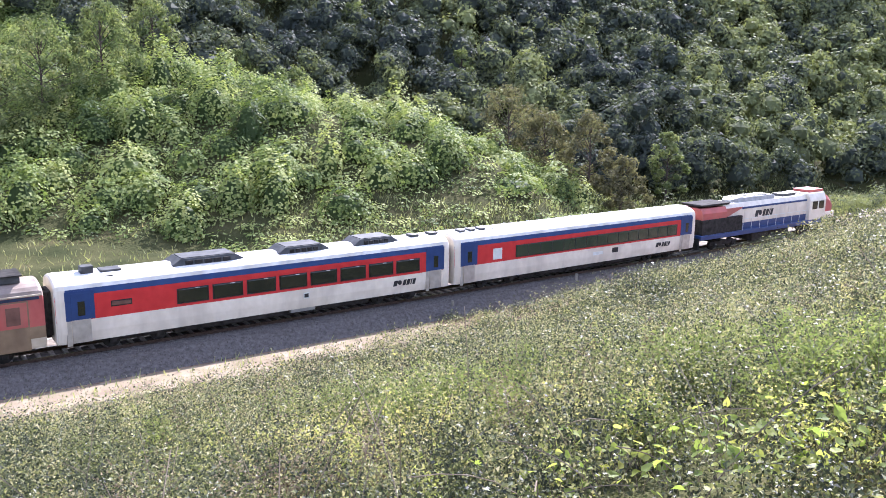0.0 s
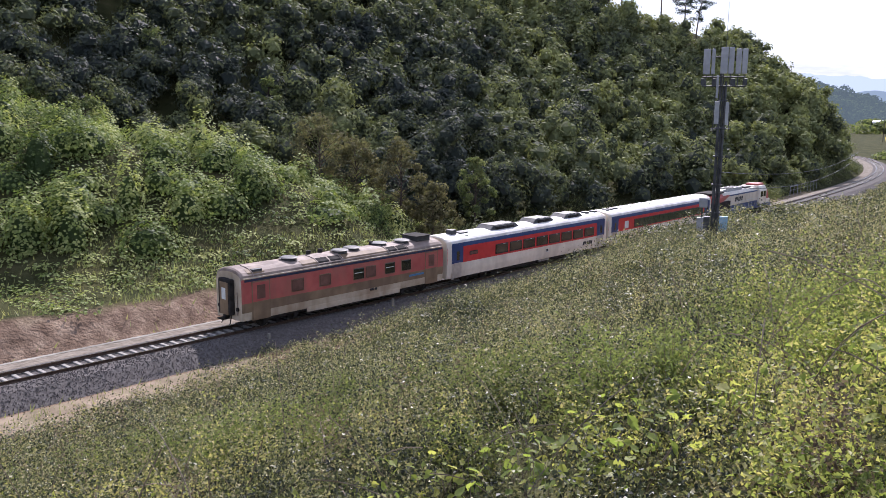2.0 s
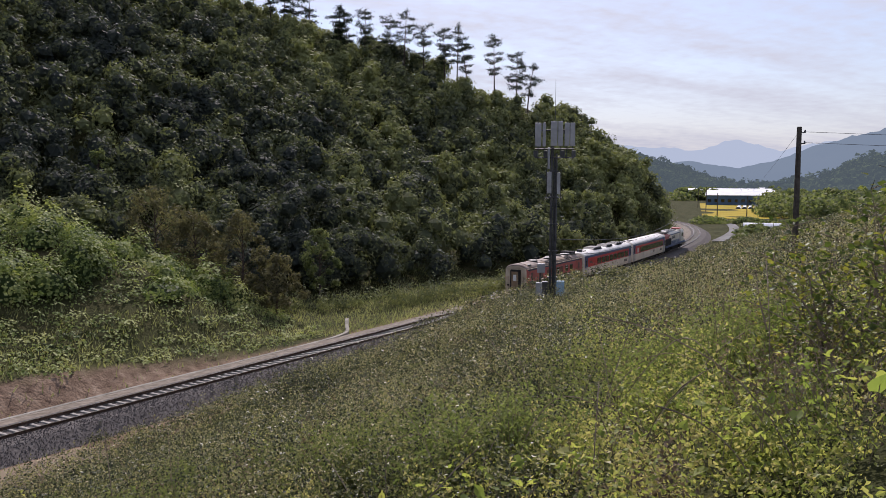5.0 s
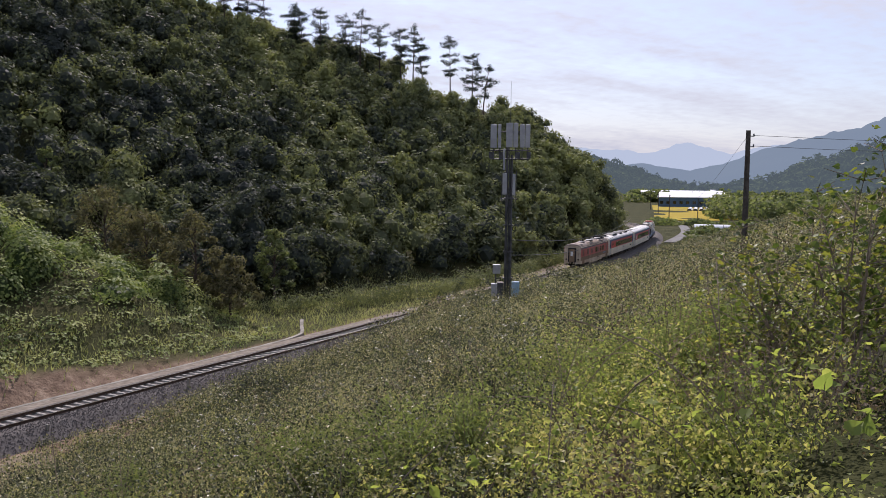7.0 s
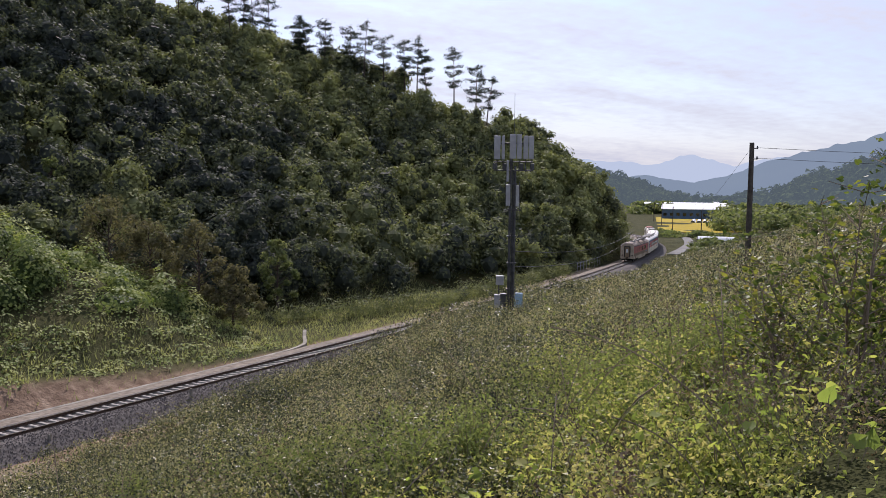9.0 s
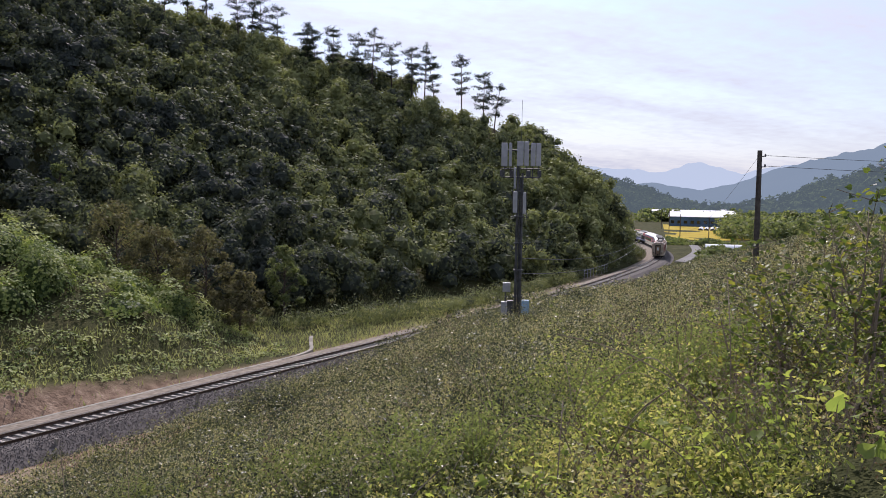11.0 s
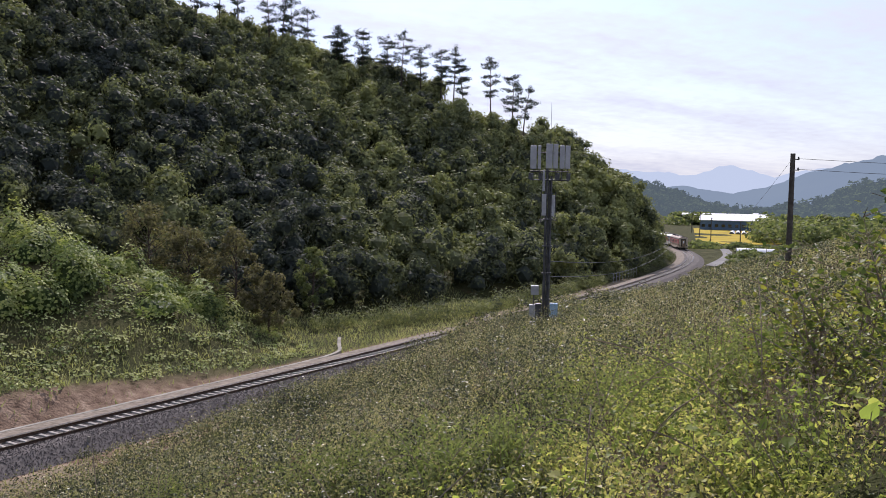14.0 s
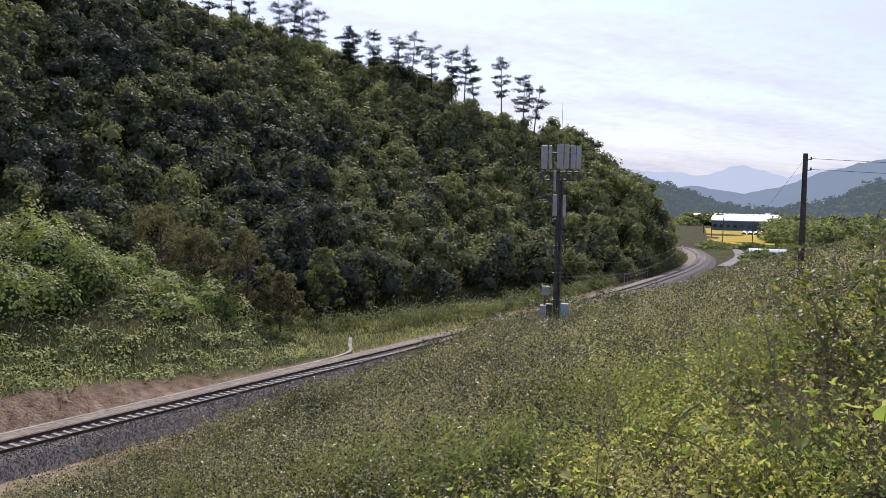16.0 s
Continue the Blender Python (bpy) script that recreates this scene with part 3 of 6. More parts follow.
def hatch_unit(x0, x1, parent, z=3.66, w=0.85, hgt=0.36):
    """A long roof housing with sloping ends and a dark grille."""
    bm = bmesh.new()
    secs = [[(x0, -w, z), (x0, -w + 0.1, z + 0.06), (x0, w - 0.1, z + 0.06), (x0, w, z)],
            [(x0 + 0.5, -w, z), (x0 + 0.5, -w + 0.12, z + hgt), (x0 + 0.5, w - 0.12, z + hgt), (x0 + 0.5, w, z)],
            [(x1 - 0.5, -w, z), (x1 - 0.5, -w + 0.12, z + hgt), (x1 - 0.5, w - 0.12, z + hgt), (x1 - 0.5, w, z)],
            [(x1, -w, z), (x1, -w + 0.1, z + 0.06), (x1, w - 0.1, z + 0.06), (x1, w, z)]]
    loft(bm, secs)
    o = part("roof_unit", bm, M_DARKGREY, parent, "dark grey air conditioning housing")
    part("unit_lid", box(bmesh.new(), x0 + 0.55, x1 - 0.55, -w + 0.2, w - 0.2, z + hgt, z + hgt + 0.04, 0.015), M_DARKGREY, o)
    n = 5
    for i in range(n):
        xa = x0 + 0.7 + i * (x1 - x0 - 1.4) / n
        part("grille", box(bmesh.new(), xa, xa + (x1 - x0 - 1.4) / n - 0.12, -w - 0.015, -w + 0.06, z + 0.06, z + hgt - 0.1), M_UNDER, o)
    return o


PROF = coach_profile()
MI_NEW = [0, 0, 1, 2, 3] + [4] * 10 + [3, 2, 1, 0, 0, 0]


def coach_doors(L, car, blue_to=2.96):
    """Blue vestibule panels with steel lower doors at both ends."""
    for e in (-1, 1):
        x0, x1 = sorted((e * (L / 2 - 0.42), e * (L / 2 - 1.75)))
        panel("vestibule_panel", x0, x1, 1.74, 3.18, M_BLUE, car, -1.398, 0.014, "blue painted end panel")
        xa, xb = x0 + 0.26, x1 - 0.2
        d = panel("door", xa, xb, 0.62, 1.76, M_SILVER, car, -1.396, 0.024, "brushed steel lower door")
        panel("door_top", xa, xb, 1.76, 3.05, M_BLUE, car, -1.396, 0.022)
        panel("door_window", xa + 0.3, xb - 0.25, 1.95, 2.65, M_GLASS, car, -1.412, 0.012)
        panel("step_panel", x0, xa - 0.02, 0.5, 1.74, M_SILVER, car, -1.394, 0.014)


def diner_coach(car):
    """White coach with red window band, separate windows and three roof housings."""
    L = 22.6
    shell(L, car, [M_WHITE, M_RED, M_RED, M_BLUE, M_ROOFWHITE], MI_NEW, PROF)
    coach_doors(L, car)
    bogie("bogie", -7.6, car)
    bogie("bogie", 7.6, car)
    underframe(L, car, [(-5.2, -3.9, 0.42, M_UNDER), (-3.2, 0.2, 0.36, M_UNDER), (0.7, 2.2, 0.40, M_GREYTOP), (2.6, 4.8, 0.40, M_UNDER)])
    for i in range(8):
        x = -5.6 + i * 1.86
        window(x, x + 1.66, 1.86, 2.66, car)
        # pale strip near each window's top, a sun glint painted on
        panel("painted_sun_glint", x + 0.95, x + 1.2, 2.60, 2.63, M_PALE, car, -1.43, 0.006)
    window(-8.8, -7.8, 2.2, 2.5, car, M_BROWNPANE)
    brand_bars(7.2, 1.1, car)
    panel("notice", 1.4, 1.75, 1.18, 1.5, M_PALE, car, -1.404, 0.006)
    panel("notice", 1.45, 1.7, 1.23, 1.45, M_BLACKMARK, car, -1.410, 0.006)
    for x0, x1 in ((-5.6, -1.7), (0.2, 3.4), (4.9, 8.0)):
        hatch_unit(x0, x1, car)
    box_top = part("roof_fan", box(bmesh.new(), -9.9, -9.3, -0.5, 0.1, 3.6, 4.12, 0.05), M_DARKGREY, car)
    part("roof_hatch", box(bmesh.new(), -9.0, -8.0, -0.55, 0.25, 3.62, 3.86, 0.05), M_DARKGREY, car)
    part("roof_vent", box(bmesh.new(), -8.9, -8.5, -1.0, -0.75, 3.5, 3.66, 0.03), M_UNDER, car)
    for x in (9.0, 10.4):
        part("roof_vent", box(bmesh.new(), x, x + 0.6, -0.5, 0.1, 3.62, 3.92, 0.05), M_DARKGREY, car)


def saloon_coach(car):
    """White coach with a continuous band of green tinted windows and a plain white roof."""
    L = 23.0
    shell(L, car, [M_WHITE, M_RED, M_RED, M_BLUE, M_ROOFWHITE], MI_NEW, PROF)
    coach_doors(L, car)
    bogie("bogie", -7.8, car)
    bogie("bogie", 7.8, car)
    underframe(L, car, [(-4.6, -2.6, 0.40, M_UNDER), (-1.8, 1.4, 0.34, M_UNDER), (2.0, 5.0, 0.40, M_UNDER)])
    panel("window_band", -6.6, 9.35, 1.84, 2.66, M_BLACKMARK, car, -1.402, 0.010)
    n = 15
    for i in range(n):
        xa = -6.55 + i * 15.85 / n
        panel("pane", xa, xa + 15.85 / n - 0.06, 1.88, 2.62, M_GREENGLASS, car, -1.408, 0.014)
    panel("pale_window", -8.5, -7.75, 1.9, 2.62, M_PALE, car, -1.402, 0.014, "pale covered window")
    brand_bars(7.0, 1.1, car)
    panel("notice", 0.5, 1.5, 1.2, 1.42, M_PALE, car, -1.404, 0.006)
    panel("notice", 2.4, 3.0, 1.2, 1.55, M_BLACKMARK, car, -1.404, 0.006)
    for x in (-10.6, -9.8, -9.0):
        part("roof_vent", box(bmesh.new(), x, x + 0.45, -0.6, 0.0, 3.66, 3.88, 0.05), M_DARKGREY, car)
    for i in range(9):
        x = -8 + i * 2.0
        part("roof_seam", box(bmesh.new(), x, x + 0.04, -0.7, 0.7, 3.735, 3.80), M_ROOFWHITE, car)


def generator_car(car):
    """Old red and brown car with stained roof and dusty windows."""
    L = 17.7
    prof = coach_profile(1.38, 0.66, 3.2, 3.78)
    mi = [0, 1, 2, 2, 3] + [4] * 10 + [3, 2, 2, 1, 0, 0]
    shell(L, car, [M_OLDCREAM, M_OLDBROWN, M_OLDRED, M_OLDRED, M_OLDROOF], mi, prof, 0.18)
    panel("stripe", -L / 2 + 0.2, L / 2 - 0.2, 3.02, 3.16, M_NAVY, car, -1.362, 0.03)
    panel("gutter", -L / 2 + 0.1, L / 2 - 0.1, 3.18, 3.26, M_OLDCREAM, car, -1.34, 0.06)
    bogie("bogie", -5.9, car)
    bogie("bogie", 5.9, car)
    underframe(L, car, [(-3.8, -1.4, 0.36, M_UNDER), (-1.0, 1.6, 0.40, M_UNDER), (2.0, 3.8, 0.36, M_UNDER)])
    panel("side_sill", -4.0, 4.3, 0.42, 0.74, M_OLDCREAM, car, -1.318, 0.04)
    for e in (-1, 1):
        x0, x1 = sorted((e * (L / 2 - 1.95), e * (L / 2 - 0.75)))
        f = panel("door_frame", x0 - 0.07, x1 + 0.07, 0.62, 3.0, M_OLDBROWN, car, -1.378, 0.012)
        panel("door", x0, x1, 1.75, 2.94, M_OLDRED, car, -1.382, 0.02, "faded red side door")
        panel("door_base", x0, x1, 0.66, 1.745, M_OLDBROWN, car, -1.382, 0.02)
        panel("door_window", x0 + 0.3, x1 - 0.3, 1.9, 2.75, M_BROWNPANE, car, -1.398, 0.012)
    for x, g in ((-4.88, M_BROWNPANE), (-2.65, M_BROWNPANE), (0.25, M_GLASS), (1.35, M_BROWNPANE), (3.15, M_GLASS), (4.75, M_GLASS)):
        x -= 0.35
        window(x, x + 0.98, 1.92, 2.72, car, g, M_OLDBROWN, -1.384)
        if g is M_GLASS and x < 4:
            panel("window_bar", x + 0.1, x + 0.88, 2.36, 2.41, M_PALE, car, -1.41, 0.012)
    panel("mark", 5.2, 6.7, 1.42, 1.56, M_BLUEMARK, car, -1.385, 0.006)
    panel("mark", 1.4, 1.75, 0.98, 1.14, M_BLACKMARK, car, -1.383, 0.006)
    panel("mark", 1.85, 2.05, 0.98, 1.14, M_BLACKMARK, car, -1.383, 0.006)
    # roof: ribbed plates, fans, sooty ducts
    for x0, x1, mat in ((-8.3, -7.1, M_OLDBROWN), (-4.2, -3.0, M_OLDBROWN), (-2.9, -2.0, M_UNDER), (-1.85, -1.0, M_UNDER), (-0.9, 3.2, M_OLDBROWN), (3.3, 4.2, M_UNDER), (4.3, 5.1, M_UNDER)):
        bm = bmesh.new()
        secs = []
        for x in (x0, x1):
            secs.append([(x, -1.30, 3.33), (x, -1.16, 3.53), (x, -0.80, 3.70), (x, -0.80, 3.66), (x, -1.14, 3.48), (x, -1.27, 3.30)])
        loft(bm, secs)
        part("roof_plate", bm, mat, car)
    for x in (-8.0, -3.0, -0.9, 3.25, 5.2):
        bm = bmesh.new()
        loft(bm, [[(x + d, -1.36, 3.26), (x + d, -1.2, 3.54), (x + d, -0.7, 3.76), (x + d, 0, 3.83), (x + d, 0, 3.75), (x + d, -0.7, 3.66), (x + d, -1.15, 3.45), (x + d, -1.3, 3.24)] for d in (0, 0.07)])
        part("roof_rib", bm, M_OLDROOF, car)
    for x, y in ((-4.5, -0.2), (-0.4, -0.35), (0.9, -0.1), (3.6, 0.1), (5.6, -0.2)):
        part("roof_fan", tube(tube(bmesh.new(), (x, y, 3.7), (x, y, 3.90), 0.5, 0.5, 20), (x, y, 3.9), (x, y, 3.95), 0.62, 0.5, 20), M_DARKGREY, car)
    for x in (-2.4, -1.4, 3.2):
        part("exhaust_stack", tube(bmesh.new(), (x, 0.45, 3.7), (x, 0.45, 4.0), 0.16, 0.16, 12), M_UNDER, car)
    cool = part("roof_cooler", box(bmesh.new(), 6.6, 8.0, -0.75, 0.75, 3.72, 4.06, 0.05), M_DARKGREY, car, "dark roof cooler box")
    part("cooler_lid", box(bmesh.new(), 6.5, 8.1, -0.85, 0.85, 4.06, 4.12, 0.02), M_UNDER, cool)
    part("roof_box", box(bmesh.new(), -7.9, -7.2, -1.15, -0.75, 3.5, 3.68, 0.03), M_DARKGREY, car)
    # rear end: door, windows, posts, pipes
    xr = -L / 2
    part("end_door", box(bmesh.new(), xr - 0.37, xr - 0.335, -0.42, 0.42, 0.98, 2.95, 0.02), M_OLDBROWN, car, "dusty end door")
    part("end_window", box(bmesh.new(), xr - 0.385, xr - 0.36, -0.2, 0.2, 1.9, 2.6, 0.02), M_PALE, car)
    for y in (-0.95, 0.95):
        part("end_lamp", tube(bmesh.new(), (xr + 0.0, y, 1.35), (xr - 0.1, y, 1.35), 0.12, 0.12, 12), M_UNDER, car)
        part("buffer_hose", tube(bmesh.new(), (xr - 0.1, y * 0.4, 0.9), (xr - 0.28, y * 0.45, 0.35), 0.035, 0.03, 6), M_UNDER, car)
        part("end_rail", tube(bmesh.new(), (xr - 0.06, y, 1.0), (xr - 0.06, y, 2.4), 0.025, 0.025, 6), M_OLDROOF, car)
        part("step", box(bmesh.new(), xr - 0.05, xr + 0.5, y - 0.3, y + 0.3, 0.42, 0.5), M_UNDER, car)


def locomotive(car):
    """White, red and blue diesel: low hood, cab at the front end."""
    L = 19.2
    sec = [(-1.02, 1.45), (-1.02, 3.25), (-0.85, 3.62), (0.85, 3.62), (1.02, 3.25), (1.02, 1.45)]
    fr = part("underframe", box(bmesh.new(), -L / 2, L / 2, -1.42, 1.42, 1.05, 1.42, 0.04), M_BLUE, car, "blue side sill and running board")
    bm = loft(bmesh.new(), [[(x, y, z) for y, z in sec] for x in (-L / 2 + 3.2, 5.6)])
    part("hood", bm, M_WHITE, car, "white painted engine hood")
    rs = [(-1.22, 1.42), (-1.22, 3.1), (-1.0, 3.5), (1.0, 3.5), (1.22, 3.1), (1.22, 1.42)]
    part("radiator_housing", loft(bmesh.new(), [[(x, y, z) for y, z in rs] for x in (-L / 2 + 0.3, -L / 2 + 3.4)]), M_OLDRED, car, "faded red rear radiator housing")
    part("radiator_grille", box(bmesh.new(), -L / 2 + 0.26, -L / 2 + 5.4, -1.30, 1.30, 1.06, 2.62, 0.02), M_UNDER, car)
    bm = bmesh.new()
    loft(bm, [[(-L / 2 + 3.3, -1.06, 2.5), (-L / 2 + 3.3, -1.08, 2.5), (-L / 2 + 3.3, -1.08, 3.3), (-L / 2 + 3.3, -1.06, 3.3)], [(-L / 2 + 5.6, -1.03, 3.2), (-L / 2 + 5.6, -1.06, 3.2), (-L / 2 + 5.6, -1.06, 3.3), (-L / 2 + 5.6, -1.03, 3.3)]])
    part("red_flash", bm, M_OLDRED, car)
    panel("blue_band", -4.0, 5.6, 1.44, 1.95, M_BLUE, car, -1.024, 0.02)
    panel("blue_top", -4.0, 5.6, 3.1, 3.26, M_BLUE, car, -1.024, 0.02)
    brand_bars(-2.2, 2.3, car, 1.6, -1.04)
    cs = [(-1.36, 1.42), (-1.36, 3.15), (-1.1, 3.75), (1.1, 3.75), (1.36, 3.15), (1.36, 1.42)]
    cab = part("cab", loft(bmesh.new(), [[(x, y, z) for y, z in cs] for x in (5.4, 7.9)]), M_WHITE, car, "white driver's cab")
    panel("cab_window", 5.8, 6.6, 2.35, 3.05, M_GLASS, car, -1.364, 0.014)
    panel("cab_window", 6.8, 7.6, 2.35, 3.05, M_GLASS, car, -1.364, 0.014)
    nose = [(-1.25, 1.42), (-1.25, 2.6), (-1.0, 3.0), (1.0, 3.0), (1.25, 2.6), (1.25, 1.42)]
    part("nose", loft(bmesh.new(), [[(7.9, y, z + (0.6 if z > 2 else 0)) for y, z in nose], [(8.7, y * 0.97, z + (0.35 if z > 2 else 0)) for y, z in nose], [(9.3, y * 0.92, z - (0.1 if z > 2 else 0)) for y, z in nose]]), M_OLDRED, car, "faded red nose")
    part("windscreen", box(bmesh.new(), 7.86, 7.97, -1.0, 1.0, 3.2, 3.6, 0.02), M_GLASS, car)
    part("nose_skirt", box(bmesh.new(), 7.9, 9.5, -1.3, 1.3, 1.4, 1.95, 0.05), M_WHITE, car)
    part("roof_housing", box(bmesh.new(), 6.0, 8.2, -0.8, 0.8, 3.75, 4.0, 0.06), M_OLDRED, car, "red roof equipment box")
    part("dynamic_brake", loft(bmesh.new(), [[(x, -0.8 * k, 3.55), (x, -0.66 * k, 3.55 + 0.42 * k), (x, 0.66 * k, 3.55 + 0.42 * k), (x, 0.8 * k, 3.55)] for x, k in ((-4.8, 0.6), (-4.2, 1), (0.8, 1), (1.4, 0.6))]), M_GREYTOP, car, "grey roof fan housing")
    for x in (-3.4, -1.8, -0.2):
        part("roof_fan", tube(bmesh.new(), (x, 0, 3.9), (x, 0, 4.02), 0.6, 0.6, 18), M_DARKGREY, car)
    part("roof_rear", box(bmesh.new(), -9.2, -5.6, -1.0, 1.0, 3.62, 3.78, 0.05), M_UNDER, car)
    part("exhaust", box(bmesh.new(), 2.4, 4.4, -0.5, 0.5, 3.55, 3.85, 0.05), M_DARKGREY, car)
    for i in range(9):
        x = -4.2 + i * 1.15
        part("rail_post", tube(bmesh.new(), (x, -1.38, 1.42), (x, -1.38, 2.35), 0.02, 0.02, 6), M_PALE, car)
    part("handrail", tube(bmesh.new(), (-4.2, -1.38, 2.35), (5.0, -1.38, 2.35), 0.02, 0.02, 6), M_PALE, car)
    for i in range(7):
        x = -3.6 + i * 1.25
        panel("hood_door", x, x + 1.1, 2.02, 3.05, M_WHITE, car, -1.022, 0.012)
    part("fuel_tank", box(bmesh.new(), -2.6, 2.6, -1.25, 1.25, 0.32, 1.05, 0.1), M_UNDER, car)
    for x in (-6.2, 6.2):
        b = bogie("bogie", x, car)
    for e in (-1, 1):
        part("pilot", box(bmesh.new(), e * L / 2 + min(0, e * 0.12), e * L / 2 + max(0, e * 0.12), -1.35, 1.35, 0.3, 1.2, 0.04), M_WHITE if e > 0 else M_UNDER, car)
        part("coupler", box(bmesh.new(), e * L / 2 + min(0, e * 0.4), e * L / 2 + max(0, e * 0.4), -0.12, 0.12, 0.72, 0.95, 0.02), M_UNDER, car)


gen_car = thing("generator_car", "faded red and brown railway generator car with sooty roof", "rail car")
generator_car(gen_car)
diner = thing("passenger_coach", "white, red and blue passenger coach with three dark roof units", "rail car", group="coaches of the train")
diner_coach(diner)
saloon = thing("passenger_coach", "white, red and blue passenger coach with green window band", "rail car", group="coaches of the train")
saloon_coach(saloon)
loco = thing("diesel_locomotive", "white, red and blue diesel locomotive hauling the train", "locomotive")
locomotive(loco)
# rear of the train along the track, metres, by the second
REAR = np.array([(0, -38.4), (1.5, -9.0), (2.5, 10.6), (3.5, 30.0), (5, 58.8), (8, 116.0), (9, 135.0), (12, 189.0), (14.5, 236.0), (16, 264.0)])
CARS = [(gen_car, 9.0, 11.6), (diner, 29.6, 15.2), (saloon, 52.8, 15.6), (loco, 74.6, 12.4)]


def motions():
    for car, middle, base in CARS:
        rows = []
        for t in np.arange(0, 16.01, 0.5):
            s = np.interp(t, REAR[:, 0], REAR[:, 1]) + middle
            ax, ay, _ = on_track(s - base / 2)
            bx, by, _ = on_track(s + base / 2)
            rows.append((float(t), pose((ax + bx) / 2, (ay + by) / 2, 0, 0, 0, math.degrees(math.atan2(by - ay, bx - ax)))))
        walk(car, rows)


# ---------------------------------------------------------------- plants
RNG = np.random.default_rng(7)


def leaves_at(centres, size, rng, up=0.35, quads=True, slim=0.55, jitter=0.4, normals=None, stray=0.6):
    """One small leaf at each centre, turned at random about an upward or outward lean: vertices and faces."""
    n = len(centres)
    size = np.broadcast_to(np.asarray(size, float), (n,)) * (1 + jitter * (rng.random(n) - 0.5) * 2)
    nrm = rng.normal(size=(n, 3))
    nrm /= np.linalg.norm(nrm, axis=1)[:, None]
    if normals is not None:
        nrm = nrm * stray + normals
    nrm[:, 2] += up
    nrm /= np.linalg.norm(nrm, axis=1)[:, None]
    a = np.cross(nrm, rng.normal(size=(n, 3)))
    a /= np.linalg.norm(a, axis=1)[:, None]
    b = np.cross(nrm, a)
    a, b = a * (size / 2)[:, None], b * (size / 2 * slim)[:, None]
    if quads:
        fold = nrm * (size * 0.12)[:, None]
        v = np.stack([centres - a, centres + b + fold - a * 0.15, centres + a, centres - b + fold - a * 0.15], 1)
    else:
        v = np.stack([centres - a - b * 0.7, centres + a - b * 0.2, centres + b * 1.3], 1)
    k = v.shape[1]
    return v.reshape(-1, 3), np.arange(n * k).reshape(n, k)


def crown_points(n, rng, w, h, lumps=9, hollow=0.72):
    """Places for leaves on a lumpy crown about w wide and h high, standing on z 0, with outward directions."""
    lp = rng.normal(size=(lumps, 3))
    lp /= np.linalg.norm(lp, axis=1)[:, None]
    lp *= (0.28 + 0.3 * rng.random(lumps))[:, None]
    lr = 0.24 + 0.2 * rng.random(lumps)
    k = rng.integers(0, lumps, n)
    d = rng.normal(size=(n, 3))
    d /= np.linalg.norm(d, axis=1)[:, None]
    r = lr[k] * (hollow + (1 - hollow) * rng.random(n) ** 0.5) * (1 + 0.14 * rng.normal(size=n))
    p = lp[k] + d * r[:, None]
    return p * np.array([w, w, h]) + np.array([0, 0, h * 0.52]), d


def stuff(name, co, faces, mats, label, category, tone=None):
    ob = tagged(new(name, mesh_from(name, co, faces, mats)), label, category, kind="stuff")
    if tone is not None:
        ob.data.attributes.new("tone", "FLOAT", "POINT").data.foreach_set("value", np.ascontiguousarray(tone, np.float32))
    return ob


# ---- the far wood on the hill: one joined crowd of crowns
def scatter(x0, x1, y0, y1, step, rng):
    gx_, gy_ = np.meshgrid(np.arange(x0, x1, step), np.arange(y0, y1, step))
    return gx_.ravel() + (rng.random(gx_.size) - 0.5) * step * 0.95, gy_.ravel() + (rng.random(gx_.size) - 0.5) * step * 0.95


def seen_side(x, y):
    """Leaves out what lies behind the crest."""
    d = np.hypot(x, y)
    return land(x * (1 - 8 / d), y * (1 - 8 / d)) < land(x, y) + 1.0


BALL = bmesh.new()
bmesh.ops.create_icosphere(BALL, subdivisions=1, radius=1.0)
BALL_V = np.array([v.co for v in BALL.verts])
BALL_F = np.array([[v.index for v in f.verts] for f in BALL.faces])
BALL.free()


